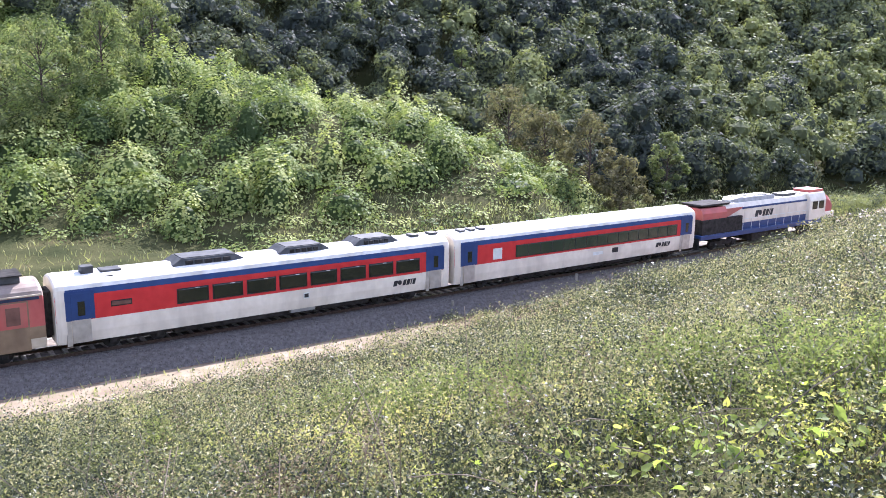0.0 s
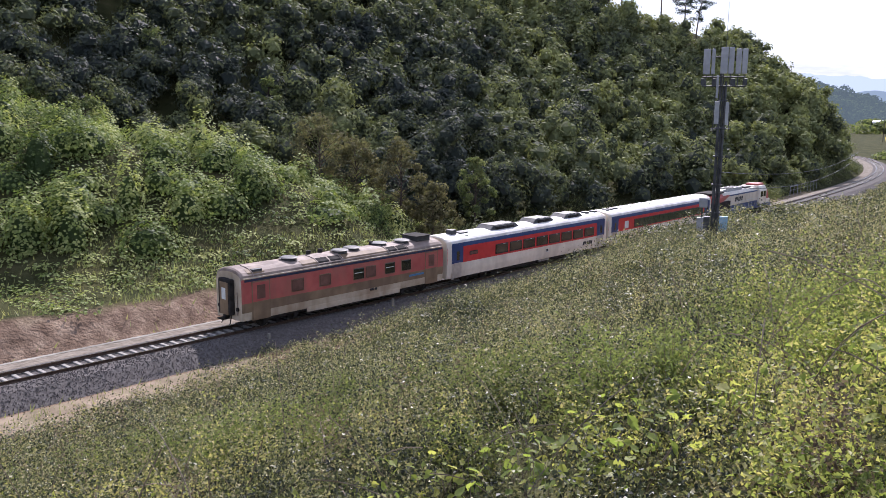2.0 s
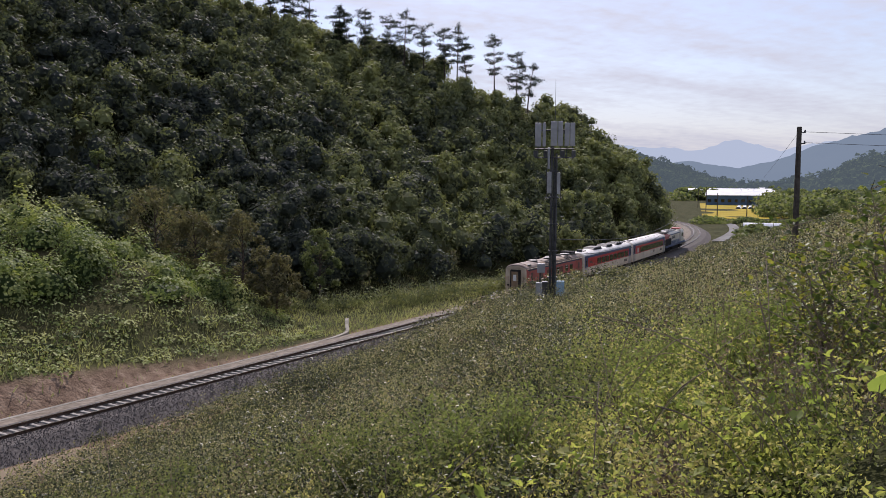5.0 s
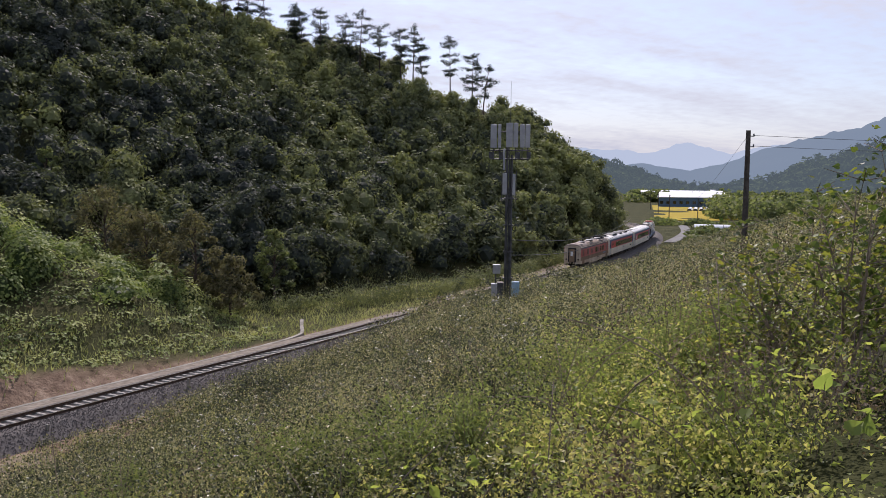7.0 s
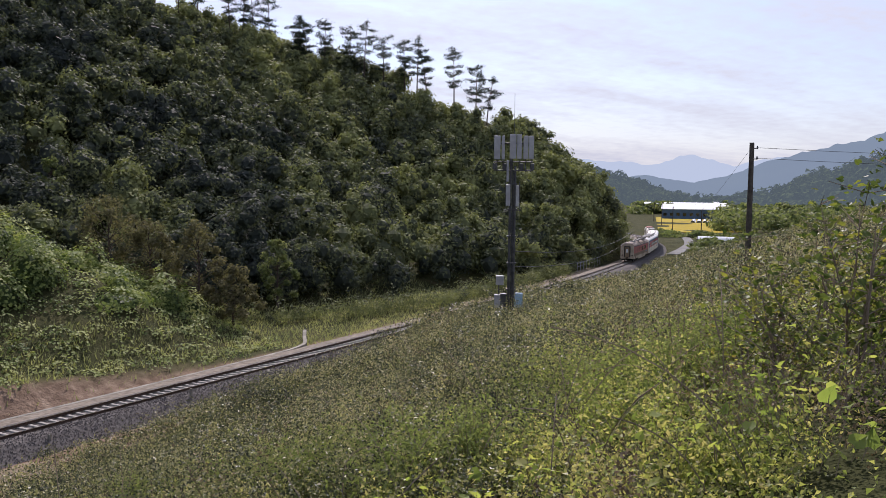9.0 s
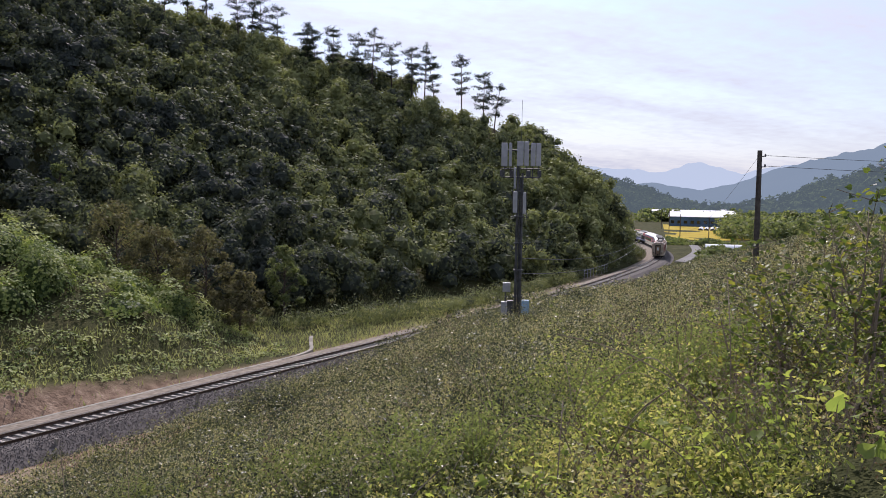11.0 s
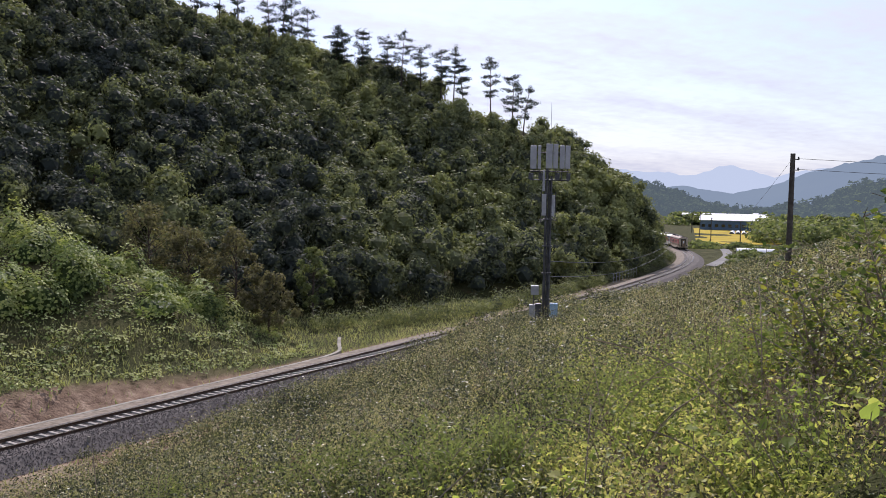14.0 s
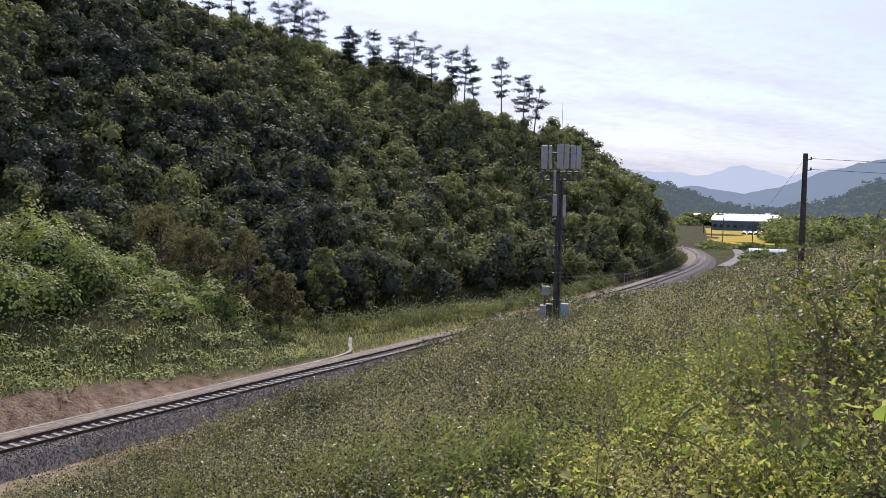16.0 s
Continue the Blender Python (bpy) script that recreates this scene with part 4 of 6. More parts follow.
class Heap:
    """Collects triangles of leaves and of the dense inside of crowns, with a tone for each corner."""

    def __init__(self, seed):
        self.rng = np.random.default_rng(seed)
        self.co, self.fa, self.to, self.mi, self.n = [], [], [], [], 0

    def add(self, v, f, tone, mi=0):
        if f.shape[1] == 4:
            f = np.concatenate([f[:, [0, 1, 2]], f[:, [0, 2, 3]]])
        self.co.append(v); self.fa.append(f + self.n); self.n += len(v)
        self.to.append(np.full(len(v), tone)); self.mi.append(np.full(len(f), mi))

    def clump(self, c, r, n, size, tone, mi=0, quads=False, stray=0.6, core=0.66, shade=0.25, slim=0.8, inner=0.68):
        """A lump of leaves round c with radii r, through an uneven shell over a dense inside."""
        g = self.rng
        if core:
            # the inside ball's tone is lowered to paint the shade within the lump
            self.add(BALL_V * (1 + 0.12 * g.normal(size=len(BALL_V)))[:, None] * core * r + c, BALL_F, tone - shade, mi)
        d = g.normal(size=(n, 3)); d[:, 2] += 0.35
        d /= np.linalg.norm(d, axis=1)[:, None]
        ph = g.random(3) * 6.28
        wave = 1 + 0.17 * np.sin(d[:, 0] * 4.3 + ph[0]) * np.sin(d[:, 1] * 4.7 + ph[1]) + 0.12 * np.sin(d[:, 2] * 6 + d[:, 0] * 5 + ph[2])
        k = wave * (inner + (1.12 - inner) * g.random(n) ** 0.8)
        v, f = leaves_at(d * k[:, None] * r + c, size, g, 0.2, quads, slim, normals=d, stray=stray)
        self.add(v, f, tone, mi)

    def done(self, name, mats, label, category):
        ob = tagged(new(name, mesh_from(name, np.vstack(self.co), np.vstack(self.fa), mats, False, np.concatenate(self.mi))), label, category, kind="stuff")
        ob.data.attributes.new("tone", "FLOAT", "POINT").data.foreach_set("value", np.concatenate(self.to).astype(np.float32))
        return ob


def woods():
    """Crowns built of leafy lumps, standing in each other's shade."""
    heap = Heap(11)
    rng = heap.rng
    x, y = scatter(-150, 175, 60, 225, 4.5, rng)
    s, u = along(x, y)
    v = -u
    foot = np.interp(s, [-40, 0, 12, 30, 50, 62, 300], [40, 29, 26, 20, 11, 7.5, 7.0])
    h = ridge(x, y, CREST)
    sp = ridge(x, y, SPUR)
    az = np.degrees(np.arctan2(x, y))
    keep = (v > foot) & ((h > 0.6) | (s > 30)) & (h > sp * 0.9) & (az > -33) & (az < 47) & (s < 215) & seen_side(x, y) & (v < 150)
    keep &= ~((s > 150) & (v > 34))
    x, y, az, v, foot, s = x[keep], y[keep], az[keep], v[keep], foot[keep], s[keep]
    z = land(x, y)
    d = np.hypot(x, y)
    for i in range(len(x)):
        kind = rng.random()
        edge = v[i] < foot[i] + 5
        w = 5.0 + 3.6 * rng.random()
        hh = 4.6 + 4.4 * rng.random() ** 1.4
        if az[i] > 33:
            w, hh = w * 0.9, hh * 0.92
        # tone raised with bearing and distance: sunlight on the right-hand slope painted in
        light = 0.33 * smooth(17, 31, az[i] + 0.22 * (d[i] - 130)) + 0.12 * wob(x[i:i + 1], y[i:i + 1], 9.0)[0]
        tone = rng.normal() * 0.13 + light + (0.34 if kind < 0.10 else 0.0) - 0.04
        size = np.clip(0.0038 * d[i], 0.32, 0.62)
        lumps = int(5 + 4 * rng.random())
        near = d[i] < 118
        for k in range(lumps):
            a = rng.random() * 6.28
            f = (k + 0.5) / lumps
            rad = w * 0.36 * math.sqrt(1 - (f * 0.92) ** 2) * (0.55 + 0.55 * rng.random())
            low = 0.10 if edge else 0.22
            c = np.array([x[i] + math.cos(a) * rad, y[i] + math.sin(a) * rad, z[i] + hh * (low + (0.86 - low) * f)])
            r = w * (0.25 + 0.10 * rng.random()) * (1.06 - 0.35 * f)
            n = int((185 if near else 100) * (r / 1.7) ** 1.3)
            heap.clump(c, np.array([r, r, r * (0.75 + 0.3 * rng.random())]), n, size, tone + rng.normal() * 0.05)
    # undergrowth along the foot of the wood
    for s_ in np.arange(-6, 200, 0.9):
        vv = np.interp(s_, [-40, 0, 12, 30, 50, 62, 300], [40, 29, 26, 20, 11, 7.5, 7.0]) - 1.0 + rng.normal() * 0.9
        xx, yy, _ = on_track(s_, -vv)
        if ridge(np.array([xx]), np.array([yy]), SPUR)[0] > 2.5:
            continue
        r = 0.9 + 1.0 * rng.random()
        heap.clump(np.array([xx, yy, land([xx], [yy])[0] + r * 0.5]), np.array([r, r, r * (0.8 + 0.6 * rng.random())]), 190, 0.24, rng.normal() * 0.12 + 0.14, core=0.0, inner=0.3)
    return heap


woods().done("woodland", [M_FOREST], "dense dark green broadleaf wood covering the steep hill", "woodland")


# ---- single trees that stand out at the foot of the hill
def tree_mesh(seed, w, h, n, leaf, mat, clear=0.25, slim=0.6):
    """Trunk with limbs that carry leafy lumps: two meshes."""
    rng = np.random.default_rng(seed)
    bm = bmesh.new()
    tube(bm, (0, 0, -0.4), (0.1, 0.05, h * 0.5), 0.12 + h * 0.006, 0.07, 8)
    tube(bm, (0.1, 0.05, h * 0.5), (0.05, -0.1, h * 0.88), 0.07, 0.02, 6)
    cs, outs = [], []
    lumps = 26
    for i in range(lumps):
        f = (i + 0.5) / lumps
        a, zz = i * 2.4 + rng.random(), h * (0.16 + 0.80 * f)
        rad = w * 0.50 * (1 - abs(f - 0.35) ** 1.5 * 1.4) * (0.5 + 0.6 * rng.random())
        e = np.array([math.cos(a) * rad, math.sin(a) * rad, zz])
        tube(bm, (0.06, 0, zz * 0.72), tuple(e), 0.05, 0.012, 5)
        r = w * (0.09 + 0.07 * rng.random())
        m = n // lumps
        d = rng.normal(size=(m, 3)); d /= np.linalg.norm(d, axis=1)[:, None]
        cs.append(e + d * (0.35 + 0.75 * rng.random(m))[:, None] * (r, r, r * 0.8))
        outs.append(d)
    vv, ff = leaves_at(np.vstack(cs), leaf, rng, 0.3, True, slim, normals=np.vstack(outs))
    return bm, mesh_from("crown", vv, ff, [mat])


def tree(name, label, x, y, seed, w, h, n, leaf, mat, clear=0.25, sink=0.0):
    t = thing(name, label, "tree", pose(x, y, float(land([x], [y])[0]) - sink, 0, 0, seed * 47 % 360))
    bm, cm = tree_mesh(seed, w, h, n, leaf, mat, clear)
    part("trunk", bm, M_BARK, t)
    new("crown", cm).parent = t
    return t


def at_bearing(az, d):
    return d * math.sin(radians(az)), d * math.cos(radians(az))


for i, (az, d, w, h, mat, lab) in enumerate((
        (7.0, 90, 8.5, 9.5, M_DRYTREE, "yellowing brown-green tree at the edge of the wood"),
        (9.4, 87, 6.0, 7.5, M_DRYTREE, "thin yellowing tree at the edge of the wood"),
        (12.4, 86, 6.0, 9.4, M_DRYTREE, "slender olive-brown tree at the foot of the hill"),
        (14.6, 84, 5.4, 6.0, M_DRYTREE, "small green tree at the foot of the hill"),
        (17.5, 98, 4.4, 8.5, M_TREE, "grey-green tree rising from the dark wood"),
        (3.7, 112, 3.8, 6.5, M_TREE, "pale green crown standing out of the hillside wood"),
        (-3.5, 118, 4.6, 7.0, M_TREE, "pale grey-green tree above the vine slope"),
        (12.5, 118, 4.0, 6.5, M_TREE, "pale green crown standing out of the hillside wood"),
        (-19.0, 88, 7.0, 9.0, M_TREE, "light green locust tree on the slope"),
        (-22.5, 84, 7.5, 9.5, M_TREE, "light green locust tree on the slope"),
        (-25.5, 80, 7.5, 9.0, M_TREE, "light green locust tree on the slope"),
        (-16.0, 96, 6.5, 7.5, M_TREE, "light green locust tree on the slope"),
        (-11.0, 102, 6.0, 6.5, M_TREE, "light green tree above the vine slope"),
        (-7.5, 98, 5.5, 6.0, M_TREE, "light green tree above the vine slope"),
        (-28.5, 78, 7.5, 9.5, M_TREE, "light green locust tree on the slope"))):
    x, y = at_bearing(az, d)
    tree("broadleaf_tree", lab, x, y, 20 + i, w, h, 3500, 0.29, mat)


# ---- pines on the crest
def pine(x, y, seed, h):
    """Bare leaning trunk with uneven flat tiers of needle pads."""
    rng = np.random.default_rng(seed)
    t = thing("pine_tree", "tall dark pine with bare trunk and flat tiers on the crest", "tree", pose(x, y, float(land([x], [y])[0]) - 0.3, 0, 0, 0), group="pines on the crest")
    lean = rng.normal(size=2) * 0.7
    spine = lambda f: Vector((lean[0] * f * f, lean[1] * f * f, h * f))
    bm = bmesh.new()
    for a, b in ((-0.03, 0.3), (0.3, 0.55), (0.55, 0.8), (0.8, 1.0)):
        tube(bm, spine(a), spine(b), 0.20 - 0.15 * max(a, 0), 0.20 - 0.16 * b, 7)
    cs = []
    tiers = int(4 + 3 * rng.random())
    for k in range(tiers):
        f = 0.46 + 0.53 * (k + 0.6 * rng.random()) / tiers
        reach = (1.5 + 1.3 * math.sin(3.0 * (f - 0.40) / 0.6)) * (0.55 + 0.65 * rng.random())
        turn = rng.random() * 6.28
        for j in range(int(3 + 2.5 * rng.random())):
            a, r = turn + j * 1.7 + rng.normal() * 0.4, reach * (0.5 + 0.6 * rng.random())
            b = spine(f)
            e = b + Vector((math.cos(a) * r, math.sin(a) * r, 0.22 * r + 0.45 * rng.normal()))
            tube(bm, b, e, 0.05, 0.02, 4)
            for g in (0.45, 0.75, 1.0):
                m = int(20 + 9 * r)
                cs.append(np.array(b.lerp(e, g))[None] + rng.normal(size=(m, 3)) * (0.40, 0.40, 0.17) + (0, 0, 0.1))
    cs.append(np.array(spine(1.0))[None] + rng.normal(size=(50, 3)) * (0.28, 0.28, 0.3))
    part("trunk", bm, M_BARK, t)
    vv, ff = leaves_at(np.vstack(cs), 0.36, rng, 0.5, False, 0.45)
    new("crown", mesh_from("crown", vv, ff, [M_PINE])).parent = t


for i, (az, h) in enumerate(((8.2, 9), (10.2, 8), (11.6, 12), (12.7, 13), (14.6, 10), (15.3, 11), (16.0, 10), (17.0, 9), (18.7, 8), (19.4, 8), (20.4, 9), (22.0, 9), (22.9, 11), (24.2, 8.5), (25.5, 9), (26.3, 11), (27.0, 8), (28.7, 11), (30.1, 9), (31.2, 7.5))):
    k = np.interp(az, [-2, 4.7, 11.5, 17.4, 23.9, 30.8], [0, 1, 2, 3, 4, 5])
    cr = CREST[3:9]
    j = int(min(k, 4))
    c = cr[j] * (1 - (k - j)) + cr[j + 1] * (k - j)
    pine(c[0] - 3, c[1] - 9, 300 + i, h + 5.8)


# ---- vines over the spur: humps of leaves
def vines():
    """Leafy pillows over buried bushes, with low cover in the gaps."""
    rng = np.random.default_rng(5)
    cos, fas, tones, n0 = [], [], [], 0

    def pillow(x, y, z, w, h, n, size, tone):
        nonlocal n0
        d = rng.normal(size=(n, 3)); d[:, 2] = abs(d[:, 2]) * 1.1 - 0.15
        d /= np.linalg.norm(d, axis=1)[:, None]
        lump = 1 + 0.24 * np.sin(d[:, 0] * 5 + x) * np.sin(d[:, 1] * 5 + y) + 0.08 * rng.normal(size=n)
        c = d * lump[:, None] * (w, w, h) + (x, y, z)
        vv, ff = leaves_at(c, size, rng, 0.45 if h > 1 else 1.3, True, 0.85, normals=d * 1.2, stray=0.4)
        cos.append(vv); fas.append(ff + n0); n0 += len(vv)
        tones.append(np.full(len(vv), tone))
        if h < 1.0:
            return
        # the pillow's dense inside: an added core, its shade painted as a low tone
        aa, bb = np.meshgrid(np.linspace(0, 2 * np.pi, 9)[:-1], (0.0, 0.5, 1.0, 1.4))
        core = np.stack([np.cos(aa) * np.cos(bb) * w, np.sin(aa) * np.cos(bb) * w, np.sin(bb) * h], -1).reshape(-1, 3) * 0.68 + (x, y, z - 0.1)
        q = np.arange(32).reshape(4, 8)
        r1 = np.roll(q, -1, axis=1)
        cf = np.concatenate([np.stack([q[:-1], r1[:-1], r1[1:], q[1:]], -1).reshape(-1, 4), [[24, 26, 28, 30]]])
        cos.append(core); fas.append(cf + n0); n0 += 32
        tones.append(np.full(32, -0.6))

    x, y = scatter(-74, 30, 42, 116, 3.6, rng)
    s, u = along(x, y)
    h = ridge(x, y, SPUR)
    keep = (-u > 7.2 + 7.5 * smooth(-22, -8, s)) & (h > 0.5) & (h >= ridge(x, y, CREST) * 0.8) & (np.degrees(np.arctan2(x, y)) > -36)
    z = land(x, y)
    for i in np.flatnonzero(keep):
        tall = rng.random()
        w = 1.4 + 1.3 * rng.random()
        hh = 1.2 + 1.7 * rng.random() + (2.0 if tall < 0.22 else 0)
        if tall < 0.2:
            w *= 0.8
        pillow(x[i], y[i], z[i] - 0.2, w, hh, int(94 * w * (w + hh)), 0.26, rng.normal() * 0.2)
    x, y = scatter(-74, 34, 42, 116, 1.6, rng)
    s, u = along(x, y)
    v = -u
    h = ridge(x, y, SPUR)
    slope = (v > 6.4) & (h > 0.25) & (h >= ridge(x, y, CREST) * 0.8) & (np.degrees(np.arctan2(x, y)) > -36)
    meadow = (v > 6.6) & (v < 18) & (s > -8) & (s < 33) & ~slope & (wob(x, y, 2.6, 1.0) > -0.35)
    z = land(x, y)
    for i in np.flatnonzero(slope | meadow):
        pillow(x[i], y[i], z[i] - 0.1, 0.8 + 0.5 * rng.random(), 0.3 + 0.7 * rng.random() ** 2, 66, 0.23, rng.normal() * 0.2 + 0.12)
    return np.vstack(cos), np.vstack(fas), np.concatenate(tones)


vco_, vfa_, vtone_ = vines()
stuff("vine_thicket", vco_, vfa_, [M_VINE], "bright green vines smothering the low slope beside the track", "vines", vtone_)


# ---- shrubs over the near bank: leaves finer towards the camera's standpoint
def near_shrubs():
    """Bushes of several kinds on the bank: dark glossy, olive, withered, and bramble towards the viewer's end."""
    heap = Heap(9)
    rng = heap.rng
    # nearest, farthest, bushes per square metre, leaves on each, leaf length, half width
    bands = ((2.6, 9.0, 7.0, 280, 0.033, 0.26), (9.0, 19.0, 4.2, 130, 0.043, 0.33), (19.0, 34.0, 3.0, 88, 0.070, 0.42), (34.0, 62.0, 1.9, 52, 0.105, 0.52), (62.0, 195.0, 0.5, 40, 0.18, 0.85))
    for d0, d1, per, leaves, size, half in bands:
        a0, a1 = radians(-32), radians(59)
        n = int((a1 - a0) / 2 * (d1 * d1 - d0 * d0) * per)
        r = np.sqrt(d0 * d0 + (d1 * d1 - d0 * d0) * rng.random(n))
        a = a0 + (a1 - a0) * rng.random(n)
        x, y = r * np.sin(a), r * np.cos(a)
        s, u = along(x, y)
        z = land(x, y)
        foot = 6.7 - 2.8 * smooth(-16, 0, s) - 1.6 * smooth(55, 80, s) + 0.8 * wob(x, y, 1.6, 1.0) + 0.5 * wob(x, y, 0.5, 3.0)
        drift_ = wob(x, y, 1.9) * 0.5 + wob(x, y, 6.0, 8.0) * 0.5
        h = (0.80 + 0.30 * drift_ + 0.55 * rng.random(n) ** 2) * np.clip((u - foot) / (3.4 - 1.2 * smooth(-5, 15, s)), 0.42, 1.0) * np.clip(0.30 + r / 18, 0.45, 1.0)
        # the ground is trodden bare close round the viewer's stand
        k = (u > foot) & (s < 200) & (z + h > EYE - 0.62 * r)
        dry = wob(x, y, 2.3, 12.0) + 0.5 * wob(x, y, 0.8, 2.0)
        olive = wob(x, y, 3.4, 5.0) + 0.6 * wob(x, y, 1.1, 7.0)
        deg = np.degrees(a)
        for i in np.flatnonzero(k):
            mi, tone = 0, rng.normal() * 0.14 - 0.06
            pick = rng.random()
            if deg[i] > 33 + 5 * rng.random() and r[i] < 13 + 3 * rng.random():
                mi, tone = (1, rng.normal() * 0.2) if pick < 0.24 else (2, rng.normal() * 0.2 - 0.02)
            elif dry[i] + rng.normal() * 0.35 > 0.85:
                mi, tone = 1, rng.normal() * 0.2
            elif olive[i] + rng.normal() * 0.3 > 0.55:
                tone += 0.28
                if r[i] < 24 and pick < 0.28:
                    mi = 2
            elif pick < 0.07:
                tone += 0.35
            w = half * (0.7 + 0.7 * rng.random())
            hh = h[i] * (0.62 if deg[i] > 45 and r[i] < 10 else 1.0)
            heap.clump(np.array([x[i], y[i], z[i] + hh * 0.42]), np.array([w, w, hh * 0.55]), int(leaves * (0.7 + 0.6 * rng.random())), size * (0.85 if mi == 1 else 1.0), tone, mi, quads=r[i] < 14,
                       stray=1.2, core=0.0, slim=0.6, inner=0.35)
            if r[i] < 62:
                # upright shoots above the bush
                m = int(leaves * 0.28)
                j = rng.integers(0, 5, m)
                fx, fy, fh = rng.normal(size=5) * w * 0.6, rng.normal(size=5) * w * 0.6, 0.35 + 0.35 * rng.random(5)
                f = rng.random(m)
                c = np.stack([x[i] + fx[j] * (0.8 + 0.4 * f), y[i] + fy[j] * (0.8 + 0.4 * f), z[i] + hh * (0.7 + fh[j] * f)], 1) + rng.normal(size=(m, 3)) * size * 0.7
                vv, ff = leaves_at(c, size * 0.9, rng, 0.4, False, 0.6)
                heap.add(vv, ff, tone + 0.1, mi)
    return heap


near_shrubs().done("shrub_cover", [M_SHRUB, M_DRYSHRUB, M_BRAMBLE], "dense waist-high shrubs, dark and glossy with withered patches, on the bank", "shrubs")


def grass():
    """Upright blades on the meadow beyond the track and along its edges."""
    rng = np.random.default_rng(3)
    n = 30000
    s = -50 + 130 * rng.random(n)
    v = 4.2 + 17 * rng.random(n) ** 1.2
    bare_ = (v < 6.4) & (s < 32) & (rng.random(n) > 0.12)
    v = np.where(rng.random(n) < 0.03, -3.7 - 3.2 * rng.random(n), v)
    s = np.where(v < 0, -42 + 46 * rng.random(n), s)
    bare_ &= v > 0
    bare_ |= (v > 0) & (s < -2) & (rng.random(n) > 0.2)
    x, y, _ = on_track(s, -v)
    k = ~bare_ & (ridge(x, y, SPUR) < 3.0)
    x, y, v = x[k], y[k], v[k]
    m = len(x)
    z = land(x, y)
    a, hh, w = rng.random(m) * 6.28, 0.2 + 0.35 * rng.random(m), 0.025 + 0.035 * rng.random(m)
    lean = rng.normal(size=(m, 2)) * 0.18
    b = np.stack([x, y, z - 0.05], 1)
    d = np.stack([np.cos(a) * w, np.sin(a) * w, np.zeros(m)], 1)
    vv = np.stack([b - d, b + d, b + np.stack([lean[:, 0], lean[:, 1], hh], 1)], 1).reshape(-1, 3)
    return vv, np.arange(m * 3).reshape(m, 3)


stuff("meadow_grass", *grass(), [M_GRASS], "rough yellow-green grass beside the railway", "grass")


